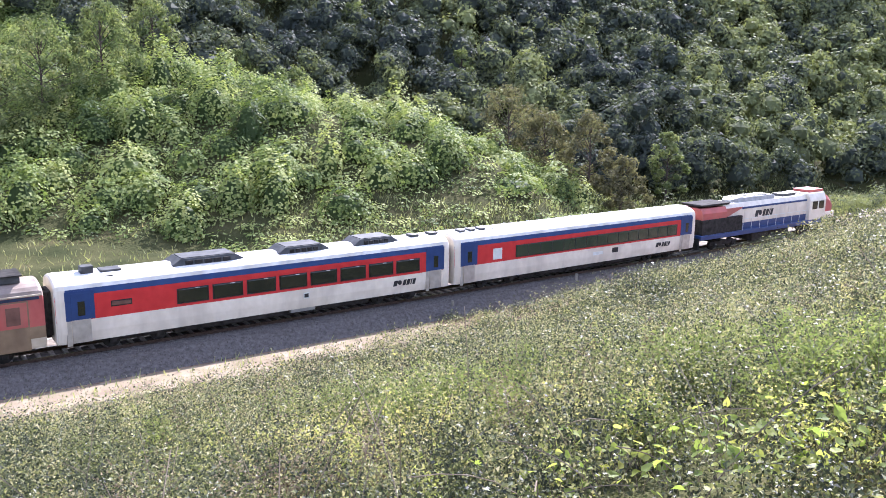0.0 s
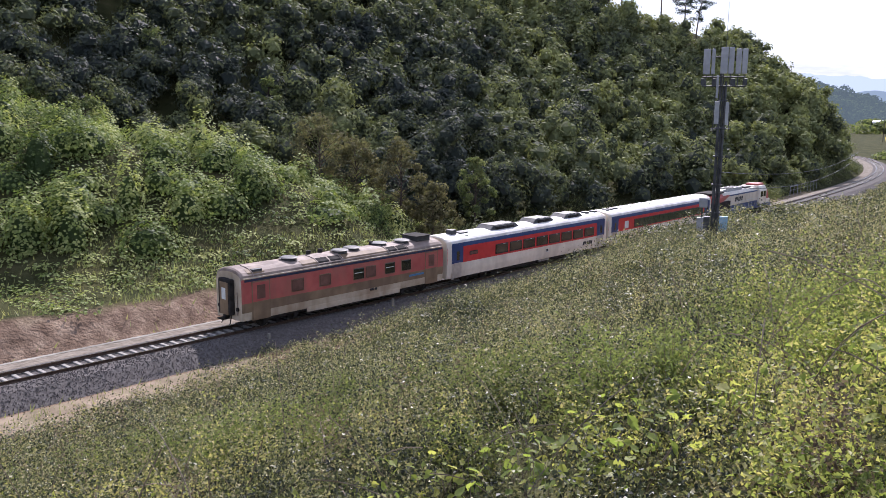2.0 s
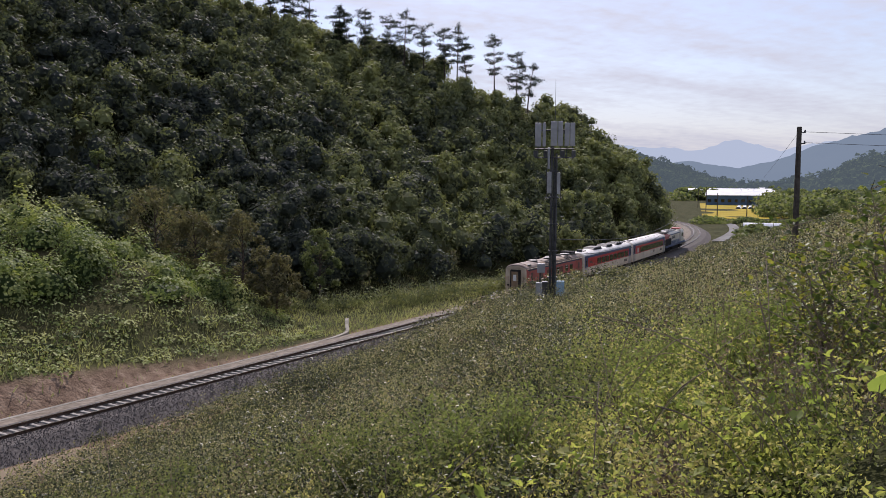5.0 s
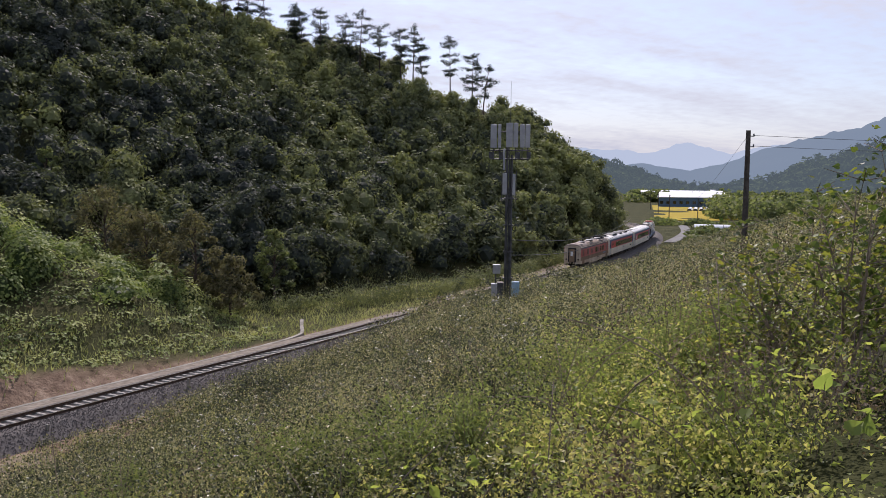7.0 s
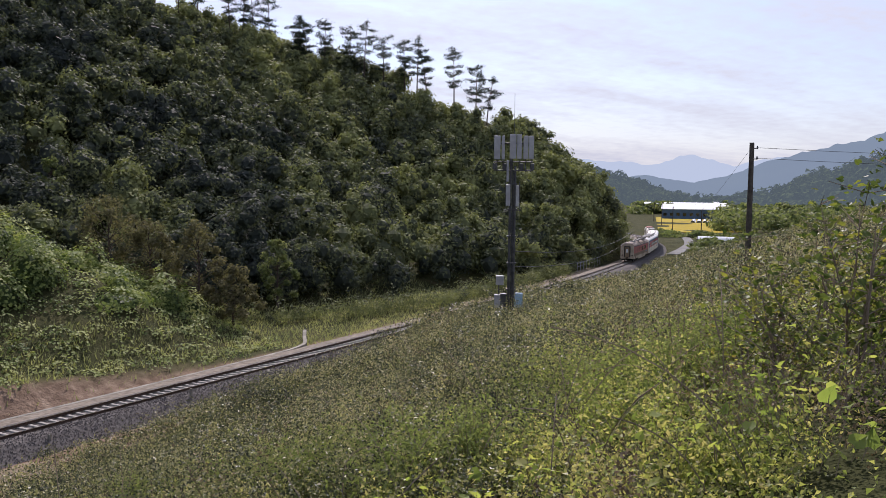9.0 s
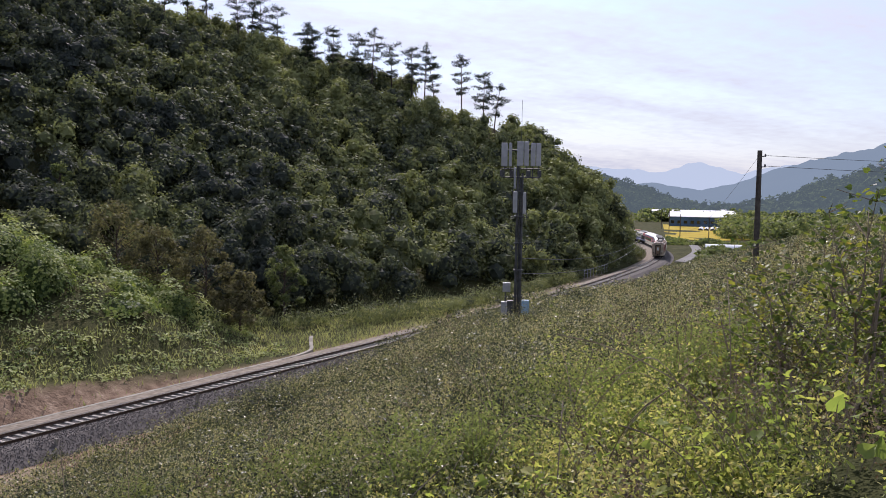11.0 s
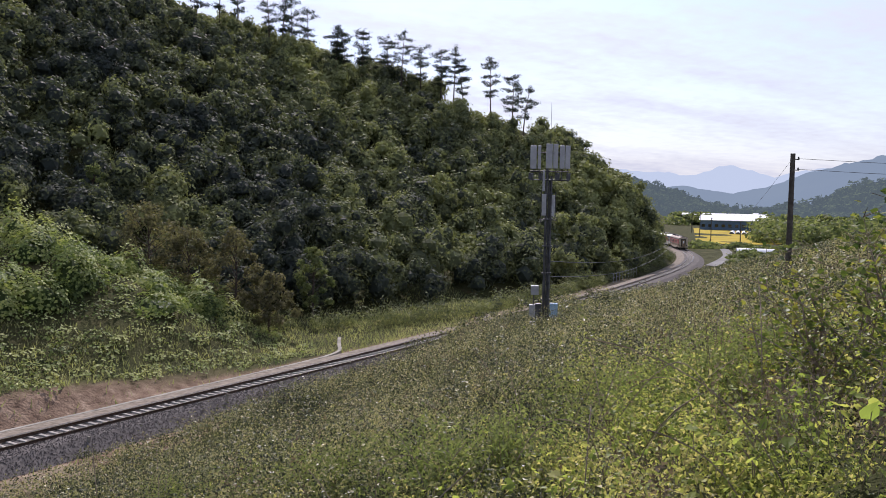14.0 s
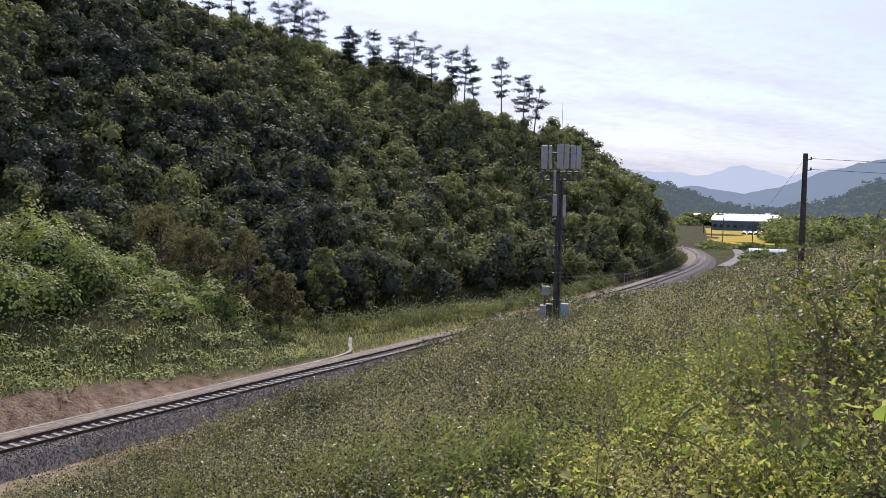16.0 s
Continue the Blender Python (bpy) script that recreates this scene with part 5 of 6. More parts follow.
# ---------------------------------------------------------------- mast, poles, wires
def antenna_mast():
    bx, by = at_bearing(33.25, 60.0)
    z0 = float(land([bx], [by])[0])
    m = thing("antenna_mast", "dark steel phone mast with pale panel antennas and cabinets", "mast", pose(bx, by, 0, 0, 0, -33.25))
    top = 18.2
    part("pole", tube(bmesh.new(), (-0.15, 0, z0 - 0.5), (-0.15, 0, 16.9), 0.11, 0.08, 12), M_STEEL, m, "dark steel main pole")
    part("pole", tube(bmesh.new(), (0.17, 0, z0 - 0.5), (0.17, 0, 15.3), 0.10, 0.08, 12), M_STEEL, m)
    part("lightning_rod", tube(bmesh.new(), (0.05, 0, 16.5), (0.05, 0, 20.4), 0.022, 0.012, 6), M_STEEL, m)
    for z in (6.5, 8.4, 10.3, 12.2, 14.0):
        part("bracket", box(bmesh.new(), -0.34, 0.34, -0.18, 0.18, z, z + 0.1, 0.01), M_STEEL, m)
    for x, w in ((-1.12, 0.44), (-0.70, 0.22), (-0.02, 0.46), (0.42, 0.34), (0.88, 0.34), (1.26, 0.34)):
        a = part("panel_antenna", box(bmesh.new(), x - w / 2, x + w / 2, -0.5 + abs(x) * 0.15, -0.33 + abs(x) * 0.15, 15.75 + 0.04 * (x > -0.1), 17.4 + 0.1 * (abs(x) < 0.5), 0.04), M_ANTENNA, m, "pale grey panel antenna")
        part("mounting_pipe", tube(bmesh.new(), (x, -0.2 + abs(x) * 0.15, 14.9), (x, -0.2 + abs(x) * 0.15, 17.5), 0.035, 0.035, 6), M_STEEL, a)
    for z in (15.0, 15.6, 16.9):
        for y in (-0.22, 0.35):
            part("platform_bar", tube(bmesh.new(), (-1.35, y, z), (1.4, y, z), 0.035, 0.035, 6), M_STEEL, m)
    for x in (-1.3, -0.6, 0.6, 1.35):
        part("platform_strut", tube(bmesh.new(), (x, -0.25, 15.0), (x, 0.4, 15.0), 0.03, 0.03, 6), M_STEEL, m)
        part("radio_unit", box(bmesh.new(), x - 0.14, x + 0.14, 0.05, 0.3, 15.05, 15.5, 0.02), M_STEEL, m)
    for x, z, w in ((-0.3, 12.5, 0.3), (0.35, 12.45, 0.2), (-0.36, 14.2, 0.16)):
        part("panel_antenna", box(bmesh.new(), x - w / 2, x + w / 2, -0.42, -0.26, z, z + 1.5, 0.03), M_ANTENNA, m, "pale grey panel antenna")
    for x in (-0.5, 0.5):
        part("side_bar", tube(bmesh.new(), (x, -0.2, 12.0), (x, -0.2, 14.2), 0.03, 0.03, 6), M_STEEL, m)
    part("platform_bar", tube(bmesh.new(), (-0.6, -0.2, 12.2), (0.6, -0.2, 12.2), 0.03, 0.03, 6), M_STEEL, m)
    part("cable_run", box(bmesh.new(), -0.03, 0.08, -0.14, -0.05, z0, 15.0), M_CABLE, m)
    for x0, x1, za, zb, mat in ((-1.05, -0.5, 6.9, 7.55, M_ANTENNA), (-1.15, -0.7, 5.3, 6.2, M_ANTENNA), (-0.72, -0.3, 5.2, 6.3, M_STEEL), (0.3, 0.85, 5.3, 6.35, M_BLUEBOX), (-1.1, -0.6, 4.2, 5.0, M_ANTENNA)):
        c = part("cabinet", box(bmesh.new(), x0, x1, -0.5, -0.1, za, zb, 0.03), mat, m, "small equipment cabinet")
        part("cabinet_door", box(bmesh.new(), x0 + 0.05, x1 - 0.05, -0.515, -0.49, za + 0.06, zb - 0.06, 0.008), mat, c)
    part("cabinet_post", tube(bmesh.new(), (-0.85, -0.25, z0 - 0.3), (-0.85, -0.25, 7.4), 0.05, 0.05, 8), M_STEEL, m)
    part("cabinet_post", tube(bmesh.new(), (0.58, -0.25, z0 - 0.3), (0.58, -0.25, 6.2), 0.05, 0.05, 8), M_STEEL, m)


antenna_mast()


def utility_pole(x, y, top, wires_to=(), r=0.17, label="dark round utility pole with two wires"):
    z0 = float(land([x], [y])[0])
    p = thing("utility_pole", label, "utility pole", pose(x, y, 0, 0, 0, 0))
    part("pole", tube(bmesh.new(), (0, 0, z0 - 0.6), (0, 0, top), r * 1.15, r * 0.85, 12), M_WOODPOLE, p)
    for dz in (0.35, 1.0):
        b = part("bracket", tube(bmesh.new(), (-0.2, 0, top - dz), (0.42, -0.1, top - dz), 0.03, 0.03, 6), M_STEEL, p)
        part("insulator", tube(bmesh.new(), (0.38, -0.1, top - dz), (0.38, -0.1, top - dz + 0.16), 0.06, 0.04, 8), M_STEEL, b)
    return p


def cable(a, b, sag, r=0.014, n=14):
    pts = [Vector(a).lerp(Vector(b), i / n) - Vector((0, 0, sag * 4 * (i / n) * (1 - i / n))) for i in range(n + 1)]
    return tagged(wire("overhead_cable", pts, r, M_CABLE), "thin black overhead cable", "cable")


px, py = at_bearing(48.5, 56)
utility_pole(px, py, 13.5 + 56 * math.tan(radians(3.3)))
ptop = 13.5 + 56 * math.tan(radians(3.3))
cable((px + 0.38, py - 0.1, ptop - 0.3), (px + 60, py - 22, ptop + 1.0), 0.8)
cable((px + 0.38, py - 0.1, ptop - 0.95), (px + 60, py - 22, ptop + 0.2), 0.8)
cable((px - 0.2, py, ptop - 0.5), (190, 196, 6.0), 2.5, 0.009)
mx_, my_ = at_bearing(33.25, 60.0)
for dz, sag in ((9.3, 0.3), (8.2, 0.6)):
    cable((mx_, my_, dz), (118, 134, 5.0 + (dz - 8.2) * 0.8), sag + 1.2, 0.03)


def track_marker(s, u, h):
    x, y, a = on_track(s, u)
    z = float(land([x], [y])[0])
    p = thing("track_marker", "small weathered concrete marker post beside the rails", "marker post", pose(x, y, z - 0.1, 0, 0, math.degrees(a)))
    part("post", box(bmesh.new(), -0.07, 0.07, -0.07, 0.07, 0, h, 0.015), M_CONCRETE, p)


track_marker(12.6, 2.2, 1.25)
track_marker(2.0, 2.5, 0.9)
# low fence by the bend
fence = thing("trackside_fence", "low pale metal fence at the foot of the wood", "fence")
for i in range(9):
    x, y, _ = on_track(116 + i * 2.2, -5.0)
    part("post", tube(bmesh.new(), (x, y, -0.9), (x, y, 1.0), 0.05, 0.05, 6), M_ANTENNA, fence)
for zz in (0.3, 0.9):
    for i in range(8):
        a, b = on_track(116 + i * 2.2, -5.0), on_track(118.2 + i * 2.2, -5.0)
        part("rail_bar", tube(bmesh.new(), (a[0], a[1], zz), (b[0], b[1], zz), 0.03, 0.03, 5), M_ANTENNA, fence)


# ---------------------------------------------------------------- the valley beyond
def flat_patch(name, corners, z, mat, label, category, sub=1, kind="structure"):
    bm = bmesh.new()
    top = [bm.verts.new((x, y, z)) for x, y in corners]
    low = [bm.verts.new((x, y, z - 0.6)) for x, y in corners]
    bm.faces.new(top)
    n = len(top)
    for i in range(n):
        bm.faces.new((top[i], low[i], low[(i + 1) % n], top[(i + 1) % n]))
    bmesh.ops.recalc_face_normals(bm, faces=bm.faces[:])
    return tagged(part(name, bm, mat), label, category, kind=kind)


flat_patch("rice_field", [at_bearing(42.9, 330), at_bearing(45.3, 312), at_bearing(48.6, 335), at_bearing(48.6, 470), at_bearing(42.7, 520)], -0.25, M_RICE, "ripe yellow rice field on the valley floor", "field")
road_line, _ = spline([at_bearing(43.9, 205), at_bearing(44.6, 228), at_bearing(44.9, 252), at_bearing(44.6, 288), at_bearing(43.8, 335), at_bearing(42.9, 400), at_bearing(42.2, 480)], 4.0)
bm = bmesh.new()
rt = np.gradient(road_line, axis=0); rt /= np.hypot(*rt.T)[:, None]
loft(bm, [[(x - b * 1.4, y + a * 1.4, -1.2), (x - b * 1.4, y + a * 1.4, -0.55), (x + b * 1.4, y - a * 1.4, -0.55), (x + b * 1.4, y - a * 1.4, -1.2)] for (x, y), (a, b) in zip(road_line, rt)])
tagged(part("road", bm, M_ASPHALT), "narrow grey asphalt lane curving beside the railway", "road", kind="structure")


def hall(az, d, w, dep, h, roofh, wall_mat, roof_mat, label, name="factory_hall", turn=0.0, bays=10):
    x, y = at_bearing(az, d)
    t = thing(name, label, "building", pose(x, y, -0.8, 0, 0, -az + turn))
    part("wall", box(bmesh.new(), -w / 2, w / 2, -dep / 2, dep / 2, 0, h), wall_mat, t)
    bm = bmesh.new()
    loft(bm, [[(xx, -dep / 2 - 0.5, h), (xx, 0, h + roofh), (xx, dep / 2 + 0.5, h), (xx, dep / 2 + 0.5, h - 0.3), (xx, -dep / 2 - 0.5, h - 0.3)] for xx in (-w / 2 - 0.5, w / 2 + 0.5)])
    part("roof", bm, roof_mat, t)
    for i in range(bays):
        xa = -w / 2 + (i + 0.25) * w / bays
        part("window", box(bmesh.new(), xa, xa + w / bays * 0.5, -dep / 2 - 0.08, -dep / 2 + 0.05, h * 0.35, h * 0.62), M_GLASS, t)
    return t


hall(45.15, 500, 35, 24, 6.0, 2.6, M_FACBLUE, M_FACWHITE, "blue sheet-metal factory hall with a white roof")
hall(46.6, 540, 22, 20, 4.6, 1.6, M_FACBLUE, M_FACWHITE, "lower blue factory wing with a white roof", bays=6)
hall(45.2, 600, 40, 20, 7.0, 1.6, M_FACWHITE, M_FACWHITE, "long white shed behind the factory", name="white_shed", bays=14)
hall(42.4, 640, 9, 10, 7.0, 1.2, M_FACWHITE, M_FACWHITE, "small white building by the road", name="white_building", bays=4)
hall(46.7, 700, 9, 8, 7, 1.5, M_FACWHITE, M_FACWHITE, "distant white house on the slope", name="white_building", bays=4)


def greenhouse(x, y, L, w, h, turn):
    t = thing("greenhouse", "white film-covered greenhouse tunnel on the valley floor", "greenhouse", pose(x, y, -0.8, 0, 0, turn), group="greenhouse tunnels")
    arc = [(w / 2 * math.cos(radians(a)), h * math.sin(radians(a))) for a in range(0, 181, 20)]
    part("cover", loft(bmesh.new(), [[(a, yy, b) for a, b in arc] for yy in (-L / 2, L / 2)]), M_FILM, t, shade=False)
    for k in range(5):
        yy = -L / 2 + L * k / 4
        part("hoop", loft(bmesh.new(), [[(a * 1.02, yy + e, b * 1.02) for a, b in arc] for e in (-0.08, 0.08)]), M_STEEL, t)


for i in range(9):
    x, y = at_bearing(45.1 + i * 0.36, 440)
    greenhouse(x, y, 30, 2.5, 1.6, -46)
gx1, gy1 = at_bearing(46.6, 262)
greenhouse(gx1, gy1, 11, 5, 1.9, 44)
for az, d, h in ((43.1, 380, 11), (43.8, 330, 9.5), (45.6, 300, 9), (42.6, 430, 10)):
    x, y = at_bearing(az, d)
    utility_pole(x, y, h - 0.8, r=0.16, label="distant utility pole in the fields")


def bushes_far():
    """Low bushes, scrub and field trees on the valley floor past the bank."""
    rng = np.random.default_rng(21)
    cos, fas, n0 = [], [], 0
    spots = []
    for _ in range(260):
        az = 45.4 + 10.4 * rng.random()
        d = 215 + 80 * rng.random()
        spots.append((az, d, 2.0 + 2.5 * rng.random(), 0.9 + 1.2 * rng.random()))
    for _ in range(240):
        spots.append((46.5 + 10 * rng.random(), 330 + 330 * rng.random(), 6 + 5 * rng.random(), 4 + 4 * rng.random()))
    for _ in range(60):
        spots.append((41.0 + 6 * rng.random(), 560 + 250 * rng.random(), 8 + 6 * rng.random(), 4 + 3 * rng.random()))
    for _ in range(90):
        spots.append((42.9 + 3.0 * rng.random(), 286 + 19 * rng.random(), 3 + 3 * rng.random(), 0.9 + 0.9 * rng.random()))
    spots.append((44.25, 312, 8, 4.2))
    for az, d, w, h in spots:
        x, y = at_bearing(az, d)
        s, u = along([x], [y])
        if abs(u[0]) < 6 or (az < 46.2 and 306 < d < 540):
            if (az, d) != (44.25, 312):
                continue
        rd = np.min(np.hypot(road_line[:, 0] - x, road_line[:, 1] - y))
        if rd < 4:
            continue
        c, out = crown_points(170, rng, w, h, 6)
        c += (x, y, -0.9)
        vv, ff = leaves_at(c, 0.0045 * d, rng, 0.3, False, 0.8, normals=out * 0.6)
        cos.append(vv); fas.append(ff + n0); n0 += len(vv)
    return np.vstack(cos), np.vstack(fas)


stuff("valley_scrub", *bushes_far(), [M_TREE], "green scrub and field trees on the valley floor", "scrub")


def far_ridge(name, rows, base, mat, label, rough=0.12, seed=1.0):
    """A distant slope: bearing, distance, height of the crest."""
    r = np.array(rows, float)
    az = np.linspace(r[0, 0], r[-1, 0], 180)
    d, h = np.interp(az, r[:, 0], r[:, 1]), np.interp(az, r[:, 0], r[:, 2])
    h = h * (1 + rough * wob(az * 10, az * 3, 6.0, seed) + rough * 0.35 * wob(az * 40, az * 9, 5.0, seed + 2))
    cos, n = [], len(az)
    steps = np.linspace(0, 1, 14)
    for k in steps:
        dd = d * (0.72 + 0.28 * k)
        uneven = 1 + 0.10 * wob(az * 14, np.full(n, k * 20.0), 4.0, seed + 5) * (1 - k)
        cos.append(np.stack([dd * np.sin(np.radians(az)), dd * np.cos(np.radians(az)), base + (h - base) * k ** 1.2 * uneven], 1))
    co = np.vstack(cos)
    i = np.arange(len(co)).reshape(len(steps), n)
    f = np.stack([i[:-1, :-1], i[:-1, 1:], i[1:, 1:], i[1:, :-1]], -1).reshape(-1, 4)
    return tagged(new(name, mesh_from(name, co, f, [mat], True)), label, "mountain", kind="structure")


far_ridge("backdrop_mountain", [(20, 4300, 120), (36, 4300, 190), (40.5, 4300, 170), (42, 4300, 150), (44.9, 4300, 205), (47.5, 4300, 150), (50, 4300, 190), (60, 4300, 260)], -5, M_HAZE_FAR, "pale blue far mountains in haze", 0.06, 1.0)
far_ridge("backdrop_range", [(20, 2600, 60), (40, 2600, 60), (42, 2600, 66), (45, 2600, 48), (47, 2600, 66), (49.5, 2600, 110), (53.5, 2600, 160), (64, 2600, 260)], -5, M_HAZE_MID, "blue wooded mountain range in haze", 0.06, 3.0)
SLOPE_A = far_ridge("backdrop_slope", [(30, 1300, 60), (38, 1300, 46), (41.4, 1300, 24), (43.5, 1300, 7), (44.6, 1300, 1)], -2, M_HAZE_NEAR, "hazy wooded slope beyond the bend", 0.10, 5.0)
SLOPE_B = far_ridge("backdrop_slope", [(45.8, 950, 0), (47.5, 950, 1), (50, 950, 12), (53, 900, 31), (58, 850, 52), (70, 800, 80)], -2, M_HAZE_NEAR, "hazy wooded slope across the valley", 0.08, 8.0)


def slope_trees(slopes, count):
    """Hazy crowns standing on the far slopes."""
    rng = np.random.default_rng(51)
    cos, fas, n0 = [], [], 0
    for ob in slopes:
        co = np.array([v.co for v in ob.data.vertices])
        az = np.degrees(np.arctan2(co[:, 0], co[:, 1]))
        co = co[(az > 38) & (az < 57)]
        for i in rng.integers(0, len(co), count):
            p = co[i] + rng.normal(size=3) * (6, 6, 0)
            w, h = 9 + 6 * rng.random(), 7 + 6 * rng.random()
            c, out = crown_points(55, rng, w, h, 5)
            vv, ff = leaves_at(c + p - (0, 0, 2), 4.2, rng, 0.3, False, 0.8, normals=out * 1.3)
            cos.append(vv); fas.append(ff + n0); n0 += len(vv)
    return np.vstack(cos), np.vstack(fas)


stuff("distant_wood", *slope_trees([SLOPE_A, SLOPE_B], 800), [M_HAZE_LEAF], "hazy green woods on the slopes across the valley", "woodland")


# ---------------------------------------------------------------- close plants by the camera
def feathery_bush(x, y, w, h, seed, label="feathery light green weed bush among the shrubs"):
    """Many thin upright stems with small narrow leaves."""
    rng = np.random.default_rng(seed)
    z = float(land([x], [y])[0])
    t = thing("weed_bush", label, "bush", pose(x, y, z - 0.05), group="weed bushes on the bank")
    bm = bmesh.new()
    cs = []
    for _ in range(26):
        a, r = rng.random() * 6.28, w * 0.5 * rng.random() ** 0.6
        e = Vector((math.cos(a) * r, math.sin(a) * r, h * (0.55 + 0.45 * rng.random()) * (1 - 0.35 * r / w)))
        b = Vector((e.x * 0.25, e.y * 0.25, 0))
        tube(bm, b, e, 0.004, 0.002, 4)
        n = 66
        k = 0.15 + 0.85 * rng.random(n) ** 0.8
        cs.append(np.array(b)[None] * (1 - k[:, None]) + np.array(e)[None] * k[:, None] + rng.normal(size=(n, 3)) * 0.055 * w)
    part("stem", bm, M_DRYSTEM, t)
    vv, ff = leaves_at(np.vstack(cs), 0.046 + 0.006 * w, rng, 1.0, True, 0.36)
    new("foliage", mesh_from("foliage", vv, ff, [M_WEED])).parent = t


for i in range(62):
    k, q = (i * 0.618) % 1.0, (i * 0.377) % 1.0
    az, d = ((17 + 16 * k, 6.8 + 6.0 * q), (39 + 10 * k, 6.5 + 6.0 * q), (-6 + 17 * k, 8.5 + 7.0 * q), (-25 + 75 * k, 9 + 12 * q))[i % 4]
    w, h = 0.9 + 0.9 * ((i * 0.71) % 1.0), 0.75 + 0.5 * ((i * 0.43) % 1.0)
    x, y = at_bearing(az, d)
    feathery_bush(x, y, w, h, 60 + i)


def heart_leaf(bm, m, size, fold):
    """A broad three-lobed leaf with a raised midrib."""
    pts = [(0, -0.5, 0), (0.3, -0.62, 0.02), (0.55, -0.25, 0.06), (0.42, 0.1, 0.05), (0.2, 0.35, 0.03), (0, 0.72, -0.06), (-0.2, 0.35, 0.03), (-0.42, 0.1, 0.05), (-0.55, -0.25, 0.06), (-0.3, -0.62, 0.02)]
    vs = [bm.verts.new(m @ Vector((x * size, y * size, z * size * fold))) for x, y, z in pts]
    c = bm.verts.new(m @ Vector((0, 0, -0.04 * size)))
    for i in range(len(vs)):
        bm.faces.new((vs[i], vs[(i + 1) % len(vs)], c))


def broad_vine(x, y, r, n, size, seed, hgt=0.62):
    rng = random.Random(seed)
    z = float(land([x], [y])[0])
    t = thing("creeping_vine", "bright green broad-leaved vine sprawling over the bank", "vine", pose(x, y, z), group="broad-leaved vines on the bank")
    bm, st = bmesh.new(), bmesh.new()
    spots = [(rng.random() * 6.28, r * rng.random() ** 0.5) for _ in range(n)]
    spots = [(math.cos(a) * rr, math.sin(a) * rr) for a, rr in spots]
    heights = land([x + p for p, _ in spots], [y + q for _, q in spots]) - z
    for (lx, ly), lz in zip(spots, heights):
        lz = float(lz) + hgt * (0.45 + 0.6 * rng.random())
        m = pose(lx, ly, lz, rng.gauss(12, 30), rng.gauss(0, 30), rng.random() * 360)
        heart_leaf(bm, m, size * (0.6 + 0.7 * rng.random()), 1 + rng.random())
        tube(st, (lx, ly, lz), (lx * 0.85, ly * 0.85, lz - 0.12), 0.002, 0.0025, 4)
    part("foliage", bm, M_BIGLEAF, t)
    tagged(part("stem", st, M_DRYSTEM, t), kind="stuff")


for i, (az, d, r, n, size) in enumerate(((41.5, 5.2, 0.6, 50, 0.036), (36.0, 5.6, 0.5, 30, 0.038), (47.0, 5.4, 0.9, 90, 0.036), (52.0, 5.0, 0.8, 90, 0.036), (44.5, 6.8, 0.9, 70, 0.036),
                                         (50.0, 6.8, 1.1, 100, 0.036), (25.0, 5.6, 0.4, 14, 0.07), (39.0, 7.5, 0.6, 36, 0.045), (55.5, 5.4, 0.9, 90, 0.036), (43.5, 4.8, 0.4, 12, 0.075), (53.0, 4.6, 0.4, 10, 0.08), (48.0, 9.5, 1.2, 80, 0.045),
                                         (22.0, 6.2, 0.5, 26, 0.06), (29.0, 5.8, 0.4, 22, 0.06), (8.5, 5.8, 0.5, 26, 0.05), (13.0, 5.5, 0.5, 34, 0.055), (17.5, 5.2, 0.55, 44, 0.06), (22.5, 5.0, 0.55, 46, 0.065), (27.5, 4.9, 0.55, 40, 0.07), (32.0, 5.0, 0.5, 30, 0.06))):
    x, y = at_bearing(az, d)
    broad_vine(x, y, r, n, size, 80 + i)


def sapling(x, y, h, w, seed, n=1500, leaf=0.045):
    rng = np.random.default_rng(seed)
    z = float(land([x], [y])[0])
    t = thing("sapling", "young tree with thin bent stems and yellow-green leaves", "sapling", pose(x, y, z - 0.1))
    bm = bmesh.new()
    cs = []
    for _ in range(9):
        a = rng.random() * 6.28
        p = Vector((rng.normal() * 0.12, rng.normal() * 0.12, 0))
        dirn = Vector((math.cos(a) * 0.35, math.sin(a) * 0.35, 1)).normalized()
        L = h * (0.65 + 0.4 * rng.random())
        for k in range(6):
            q = p + dirn * (L / 6)
            tube(bm, p, q, 0.016 * (1 - k / 7), 0.016 * (1 - (k + 1) / 7), 5)
            if k > 0:
                for _ in range(3):
                    tw = Vector((rng.normal(), rng.normal(), 0.3 + 0.4 * rng.random())).normalized() * (w * 0.3 * (0.4 + 0.6 * rng.random()))
                    tube(bm, q, q + tw, 0.004, 0.002, 4)
                    m = n // 150
                    kk = rng.random(m)[:, None]
                    cs.append(np.array(q)[None] * (1 - kk) + np.array(q + tw)[None] * kk + rng.normal(size=(m, 3)) * 0.07)
            p = q
            dirn = (dirn + Vector((rng.normal() * 0.14, rng.normal() * 0.14, 0))).normalized()
    tagged(part("stem", bm, M_DRYSTEM, t), kind="stuff")
    fb = bmesh.new()
    for c in np.vstack(cs):
        heart_leaf(fb, pose(*c, rng.normal() * 35 + 15, rng.normal() * 35, rng.random() * 360), leaf * (0.6 + 0.7 * rng.random()), 2.0)
    part("foliage", fb, M_SAPLEAF, t)


for i, (az, d, h, w, n) in enumerate(((52.0, 7.6, 1.55, 1.0, 760), (54.5, 6.6, 1.6, 1.2, 760), (50.0, 8.4, 1.3, 0.9, 620), (57.5, 7.2, 1.75, 1.3, 760))):
    x, y = at_bearing(az, d)
    sapling(x, y, h, w, 90 + i, n)


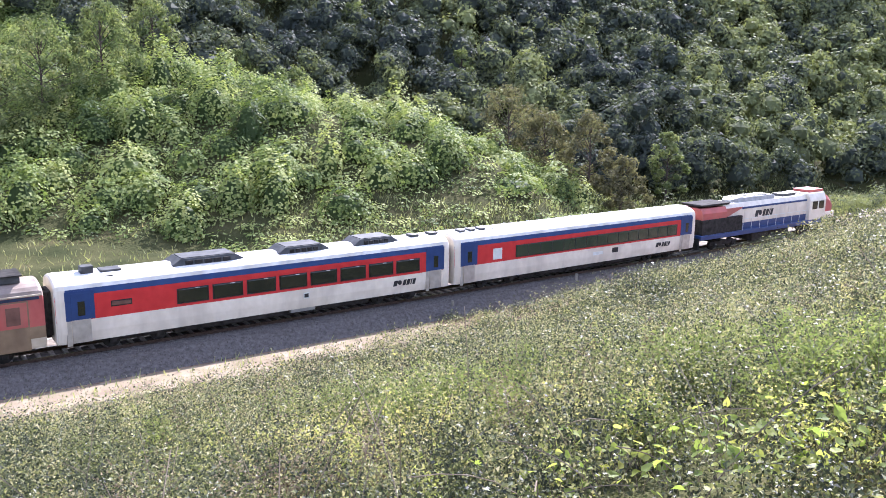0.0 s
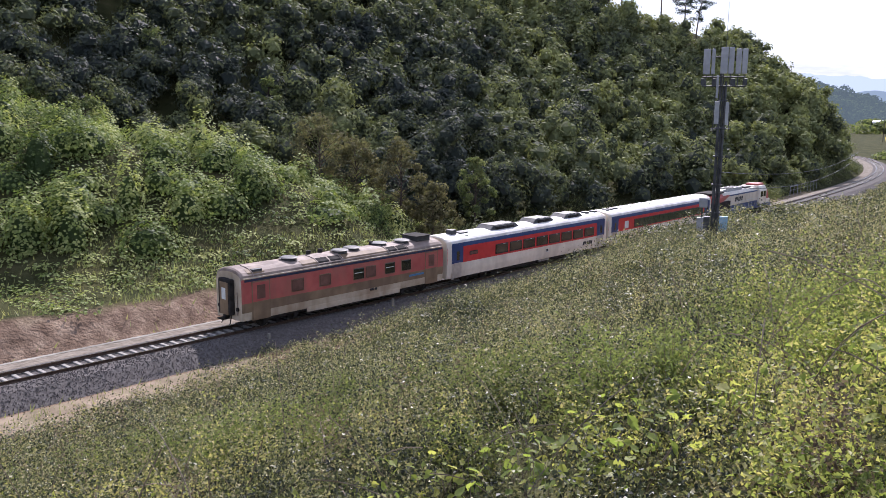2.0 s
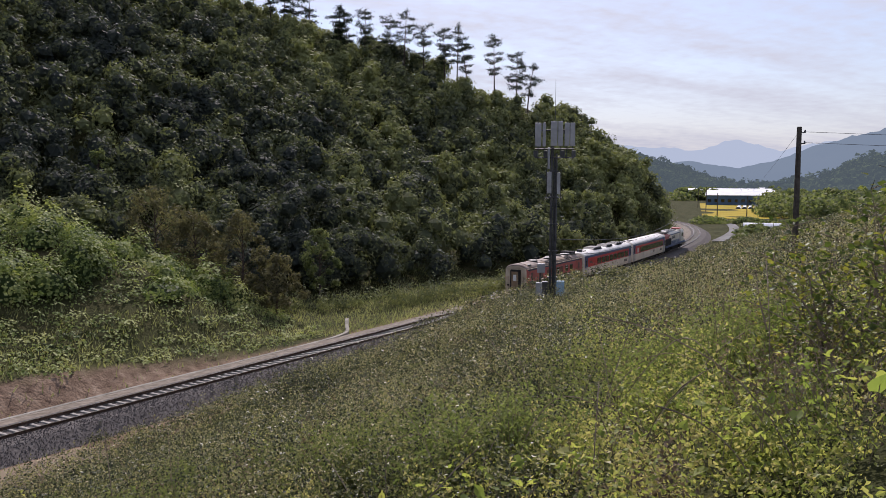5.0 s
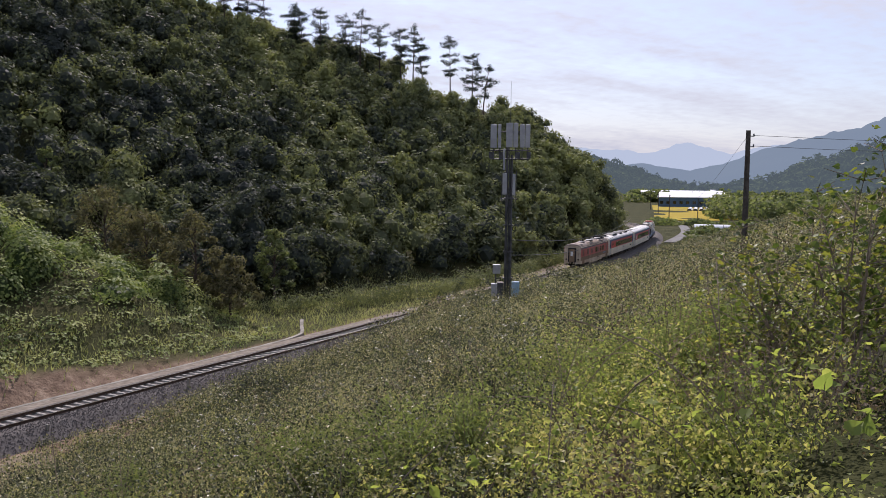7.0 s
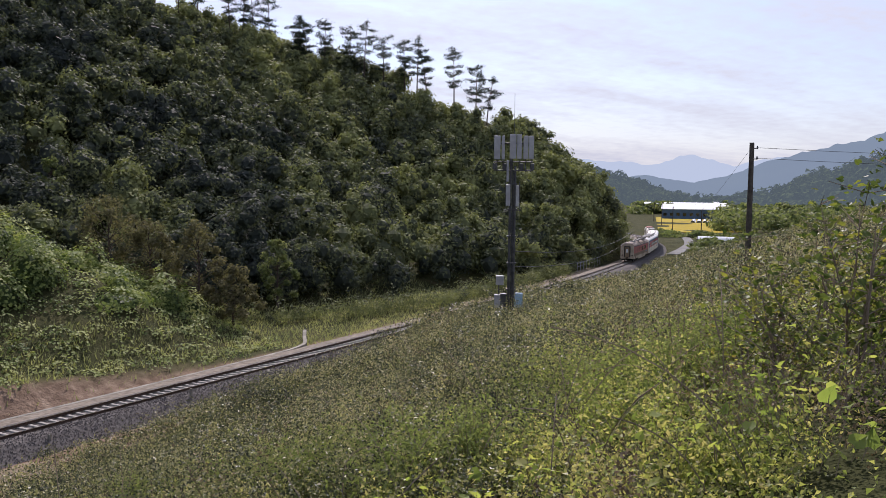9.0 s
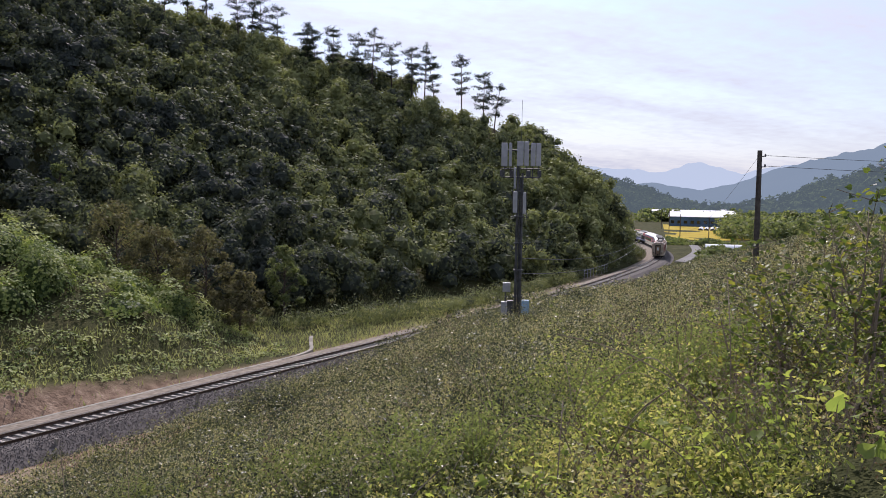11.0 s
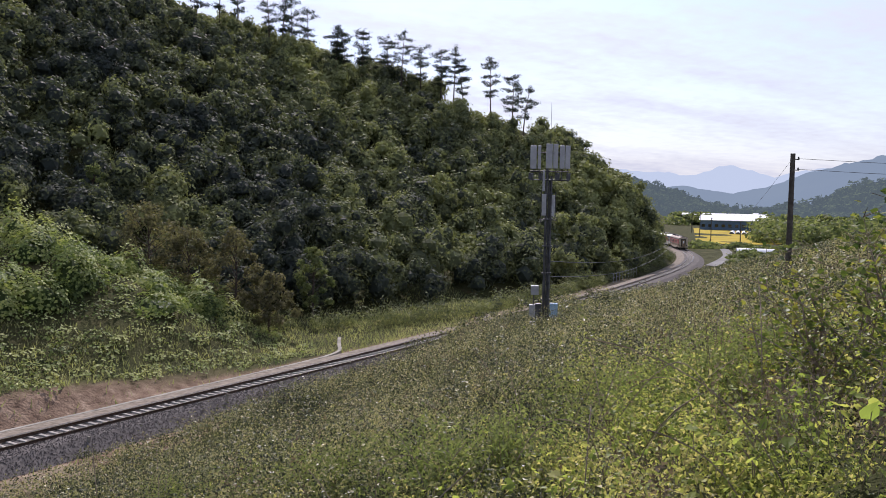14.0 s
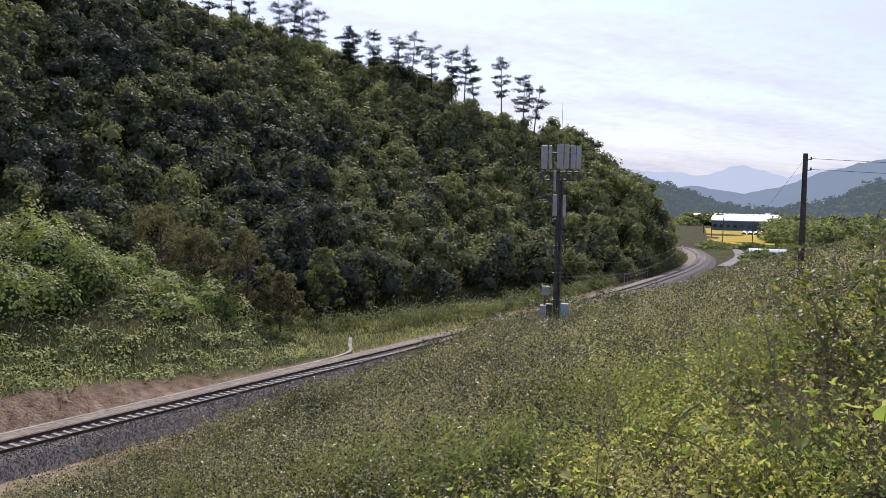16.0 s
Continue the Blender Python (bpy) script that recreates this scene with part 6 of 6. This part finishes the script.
def dry_twigs():
    """Bare arching canes and dead stalks standing out of the shrubs."""
    rng = np.random.default_rng(33)
    bm = bmesh.new()
    for _ in range(150):
        az, d = -25 + 80 * rng.random(), 4.5 + 17 * rng.random() ** 1.3
        x, y = at_bearing(az, d)
        p = Vector((x, y, float(land([x], [y])[0])))
        a, L, bend_ = rng.random() * 6.28, 0.8 + 0.9 * rng.random(), rng.random() * 0.5
        dirn = Vector((math.cos(a) * 0.3, math.sin(a) * 0.3, 1)).normalized()
        for k in range(7):
            q = p + dirn * (L / 7)
            tube(bm, p, q, 0.004, 0.0035, 4)
            dirn = (dirn + Vector((math.cos(a) * bend_ * 0.4, math.sin(a) * bend_ * 0.4, -bend_ * 0.25))).normalized()
            p = q
    return tagged(part("dry_stalks", bm, M_DRYSTEM), "bare brown stalks and arching canes among the shrubs", "stalks", kind="stuff")


dry_twigs()


def arching_cane(az, d, span, h, turn):
    x, y = at_bearing(az, d)
    z = float(land([x], [y])[0])
    t = thing("dead_cane", "bare grey cane arching over the shrubs", "branch", pose(x, y, z, 0, 0, turn), group="dead canes")
    pts = [Vector((span * k / 12, 0.15 * math.sin(k * 0.5), h * math.sin(math.pi * (0.15 + 0.75 * k / 12)))) for k in range(13)]
    wire("cane", pts, 0.0045, M_DRYSTEM, t)


for az, d, span, h, turn in ((36.5, 7.5, 1.4, 1.0, -35), (38.0, 7.2, 1.2, 1.1, -60), (31.0, 6.5, 1.0, 0.9, -20), (22.0, 7.0, 0.9, 0.8, 30), (44.5, 9.0, 1.3, 1.3, 20), (43.0, 10.0, 1.2, 1.5, 70)):
    arching_cane(az, d, span, h, turn)

# ---------------------------------------------------------------- sleepers, one by one near the camera, and stones
sl = bmesh.new()
loft(sl, [[(x, -0.12 * k, -0.36), (x, -0.12 * k, -0.18), (x, 0.12 * k, -0.18), (x, 0.12 * k, -0.36)] for x, k in ((-1.2, 1.0), (-0.5, 1.0), (-0.3, 0.85), (0.3, 0.85), (0.5, 1.0), (1.2, 1.0))])
bmesh.ops.bevel(sl, geom=[e for e in sl.edges if abs(e.verts[0].co.z + 0.18) < 1e-4 and abs(e.verts[1].co.z + 0.18) < 1e-4], offset=0.02, segments=1, affect="EDGES")
sleeper_mesh = bpy.data.meshes.new("sleeper")
sl.to_mesh(sleeper_mesh)
sl.free()
sleeper_mesh.materials.append(M_SLEEPER)
for i in range(290):
    s = -52 + i * 0.625
    x, y, a = on_track(s)
    o = new("sleeper", sleeper_mesh)
    o.parent = track
    o.matrix_basis = pose(x, y, 0, 0, 0, math.degrees(a) - 90)
rest = bmesh.new()
for i in range(290, 490):
    x, y, a = on_track(-52 + i * 0.625)
    box(rest, -1.2, 1.2, -0.12, 0.12, -0.36, -0.18)
    for v in rest.verts[-8:]:
        v.co = pose(x, y, 0, 0, 0, math.degrees(a) - 90) @ v.co
tagged(part("far_sleepers", rest, M_SLEEPER, track), kind="stuff")


def stones():
    """Loose ballast stones on the shoulders."""
    rng = np.random.default_rng(41)
    n = 22000
    s = -42 + 92 * rng.random(n)
    u = 0.95 + 2.8 * rng.random(n)
    x, y, _ = on_track(s, u)
    z = np.where(u < 2.15, -0.14, -0.14 - (u - 2.2) * 0.533)
    r = 0.028 + 0.035 * rng.random(n)
    tet = np.array([(1, 0, -0.4), (-0.5, 0.9, -0.4), (-0.5, -0.9, -0.4), (0, 0, 0.9)])
    a = rng.random(n) * 6.28
    ca, sa = np.cos(a), np.sin(a)
    v = tet[None] * r[:, None, None] * (0.7 + 0.6 * rng.random((n, 4, 1)))
    vx = v[..., 0] * ca[:, None] - v[..., 1] * sa[:, None] + x[:, None]
    vy = v[..., 0] * sa[:, None] + v[..., 1] * ca[:, None] + y[:, None]
    co = np.stack([vx, vy, v[..., 2] + z[:, None]], -1).reshape(-1, 3)
    f = np.array([(0, 1, 3), (1, 2, 3), (2, 0, 3)])
    return co, (f[None] + (np.arange(n) * 4)[:, None, None]).reshape(-1, 3)


stuff("ballast_stones", *stones(), [M_STONE], "loose grey crushed stones on the ballast shoulder", "stones")


motions()
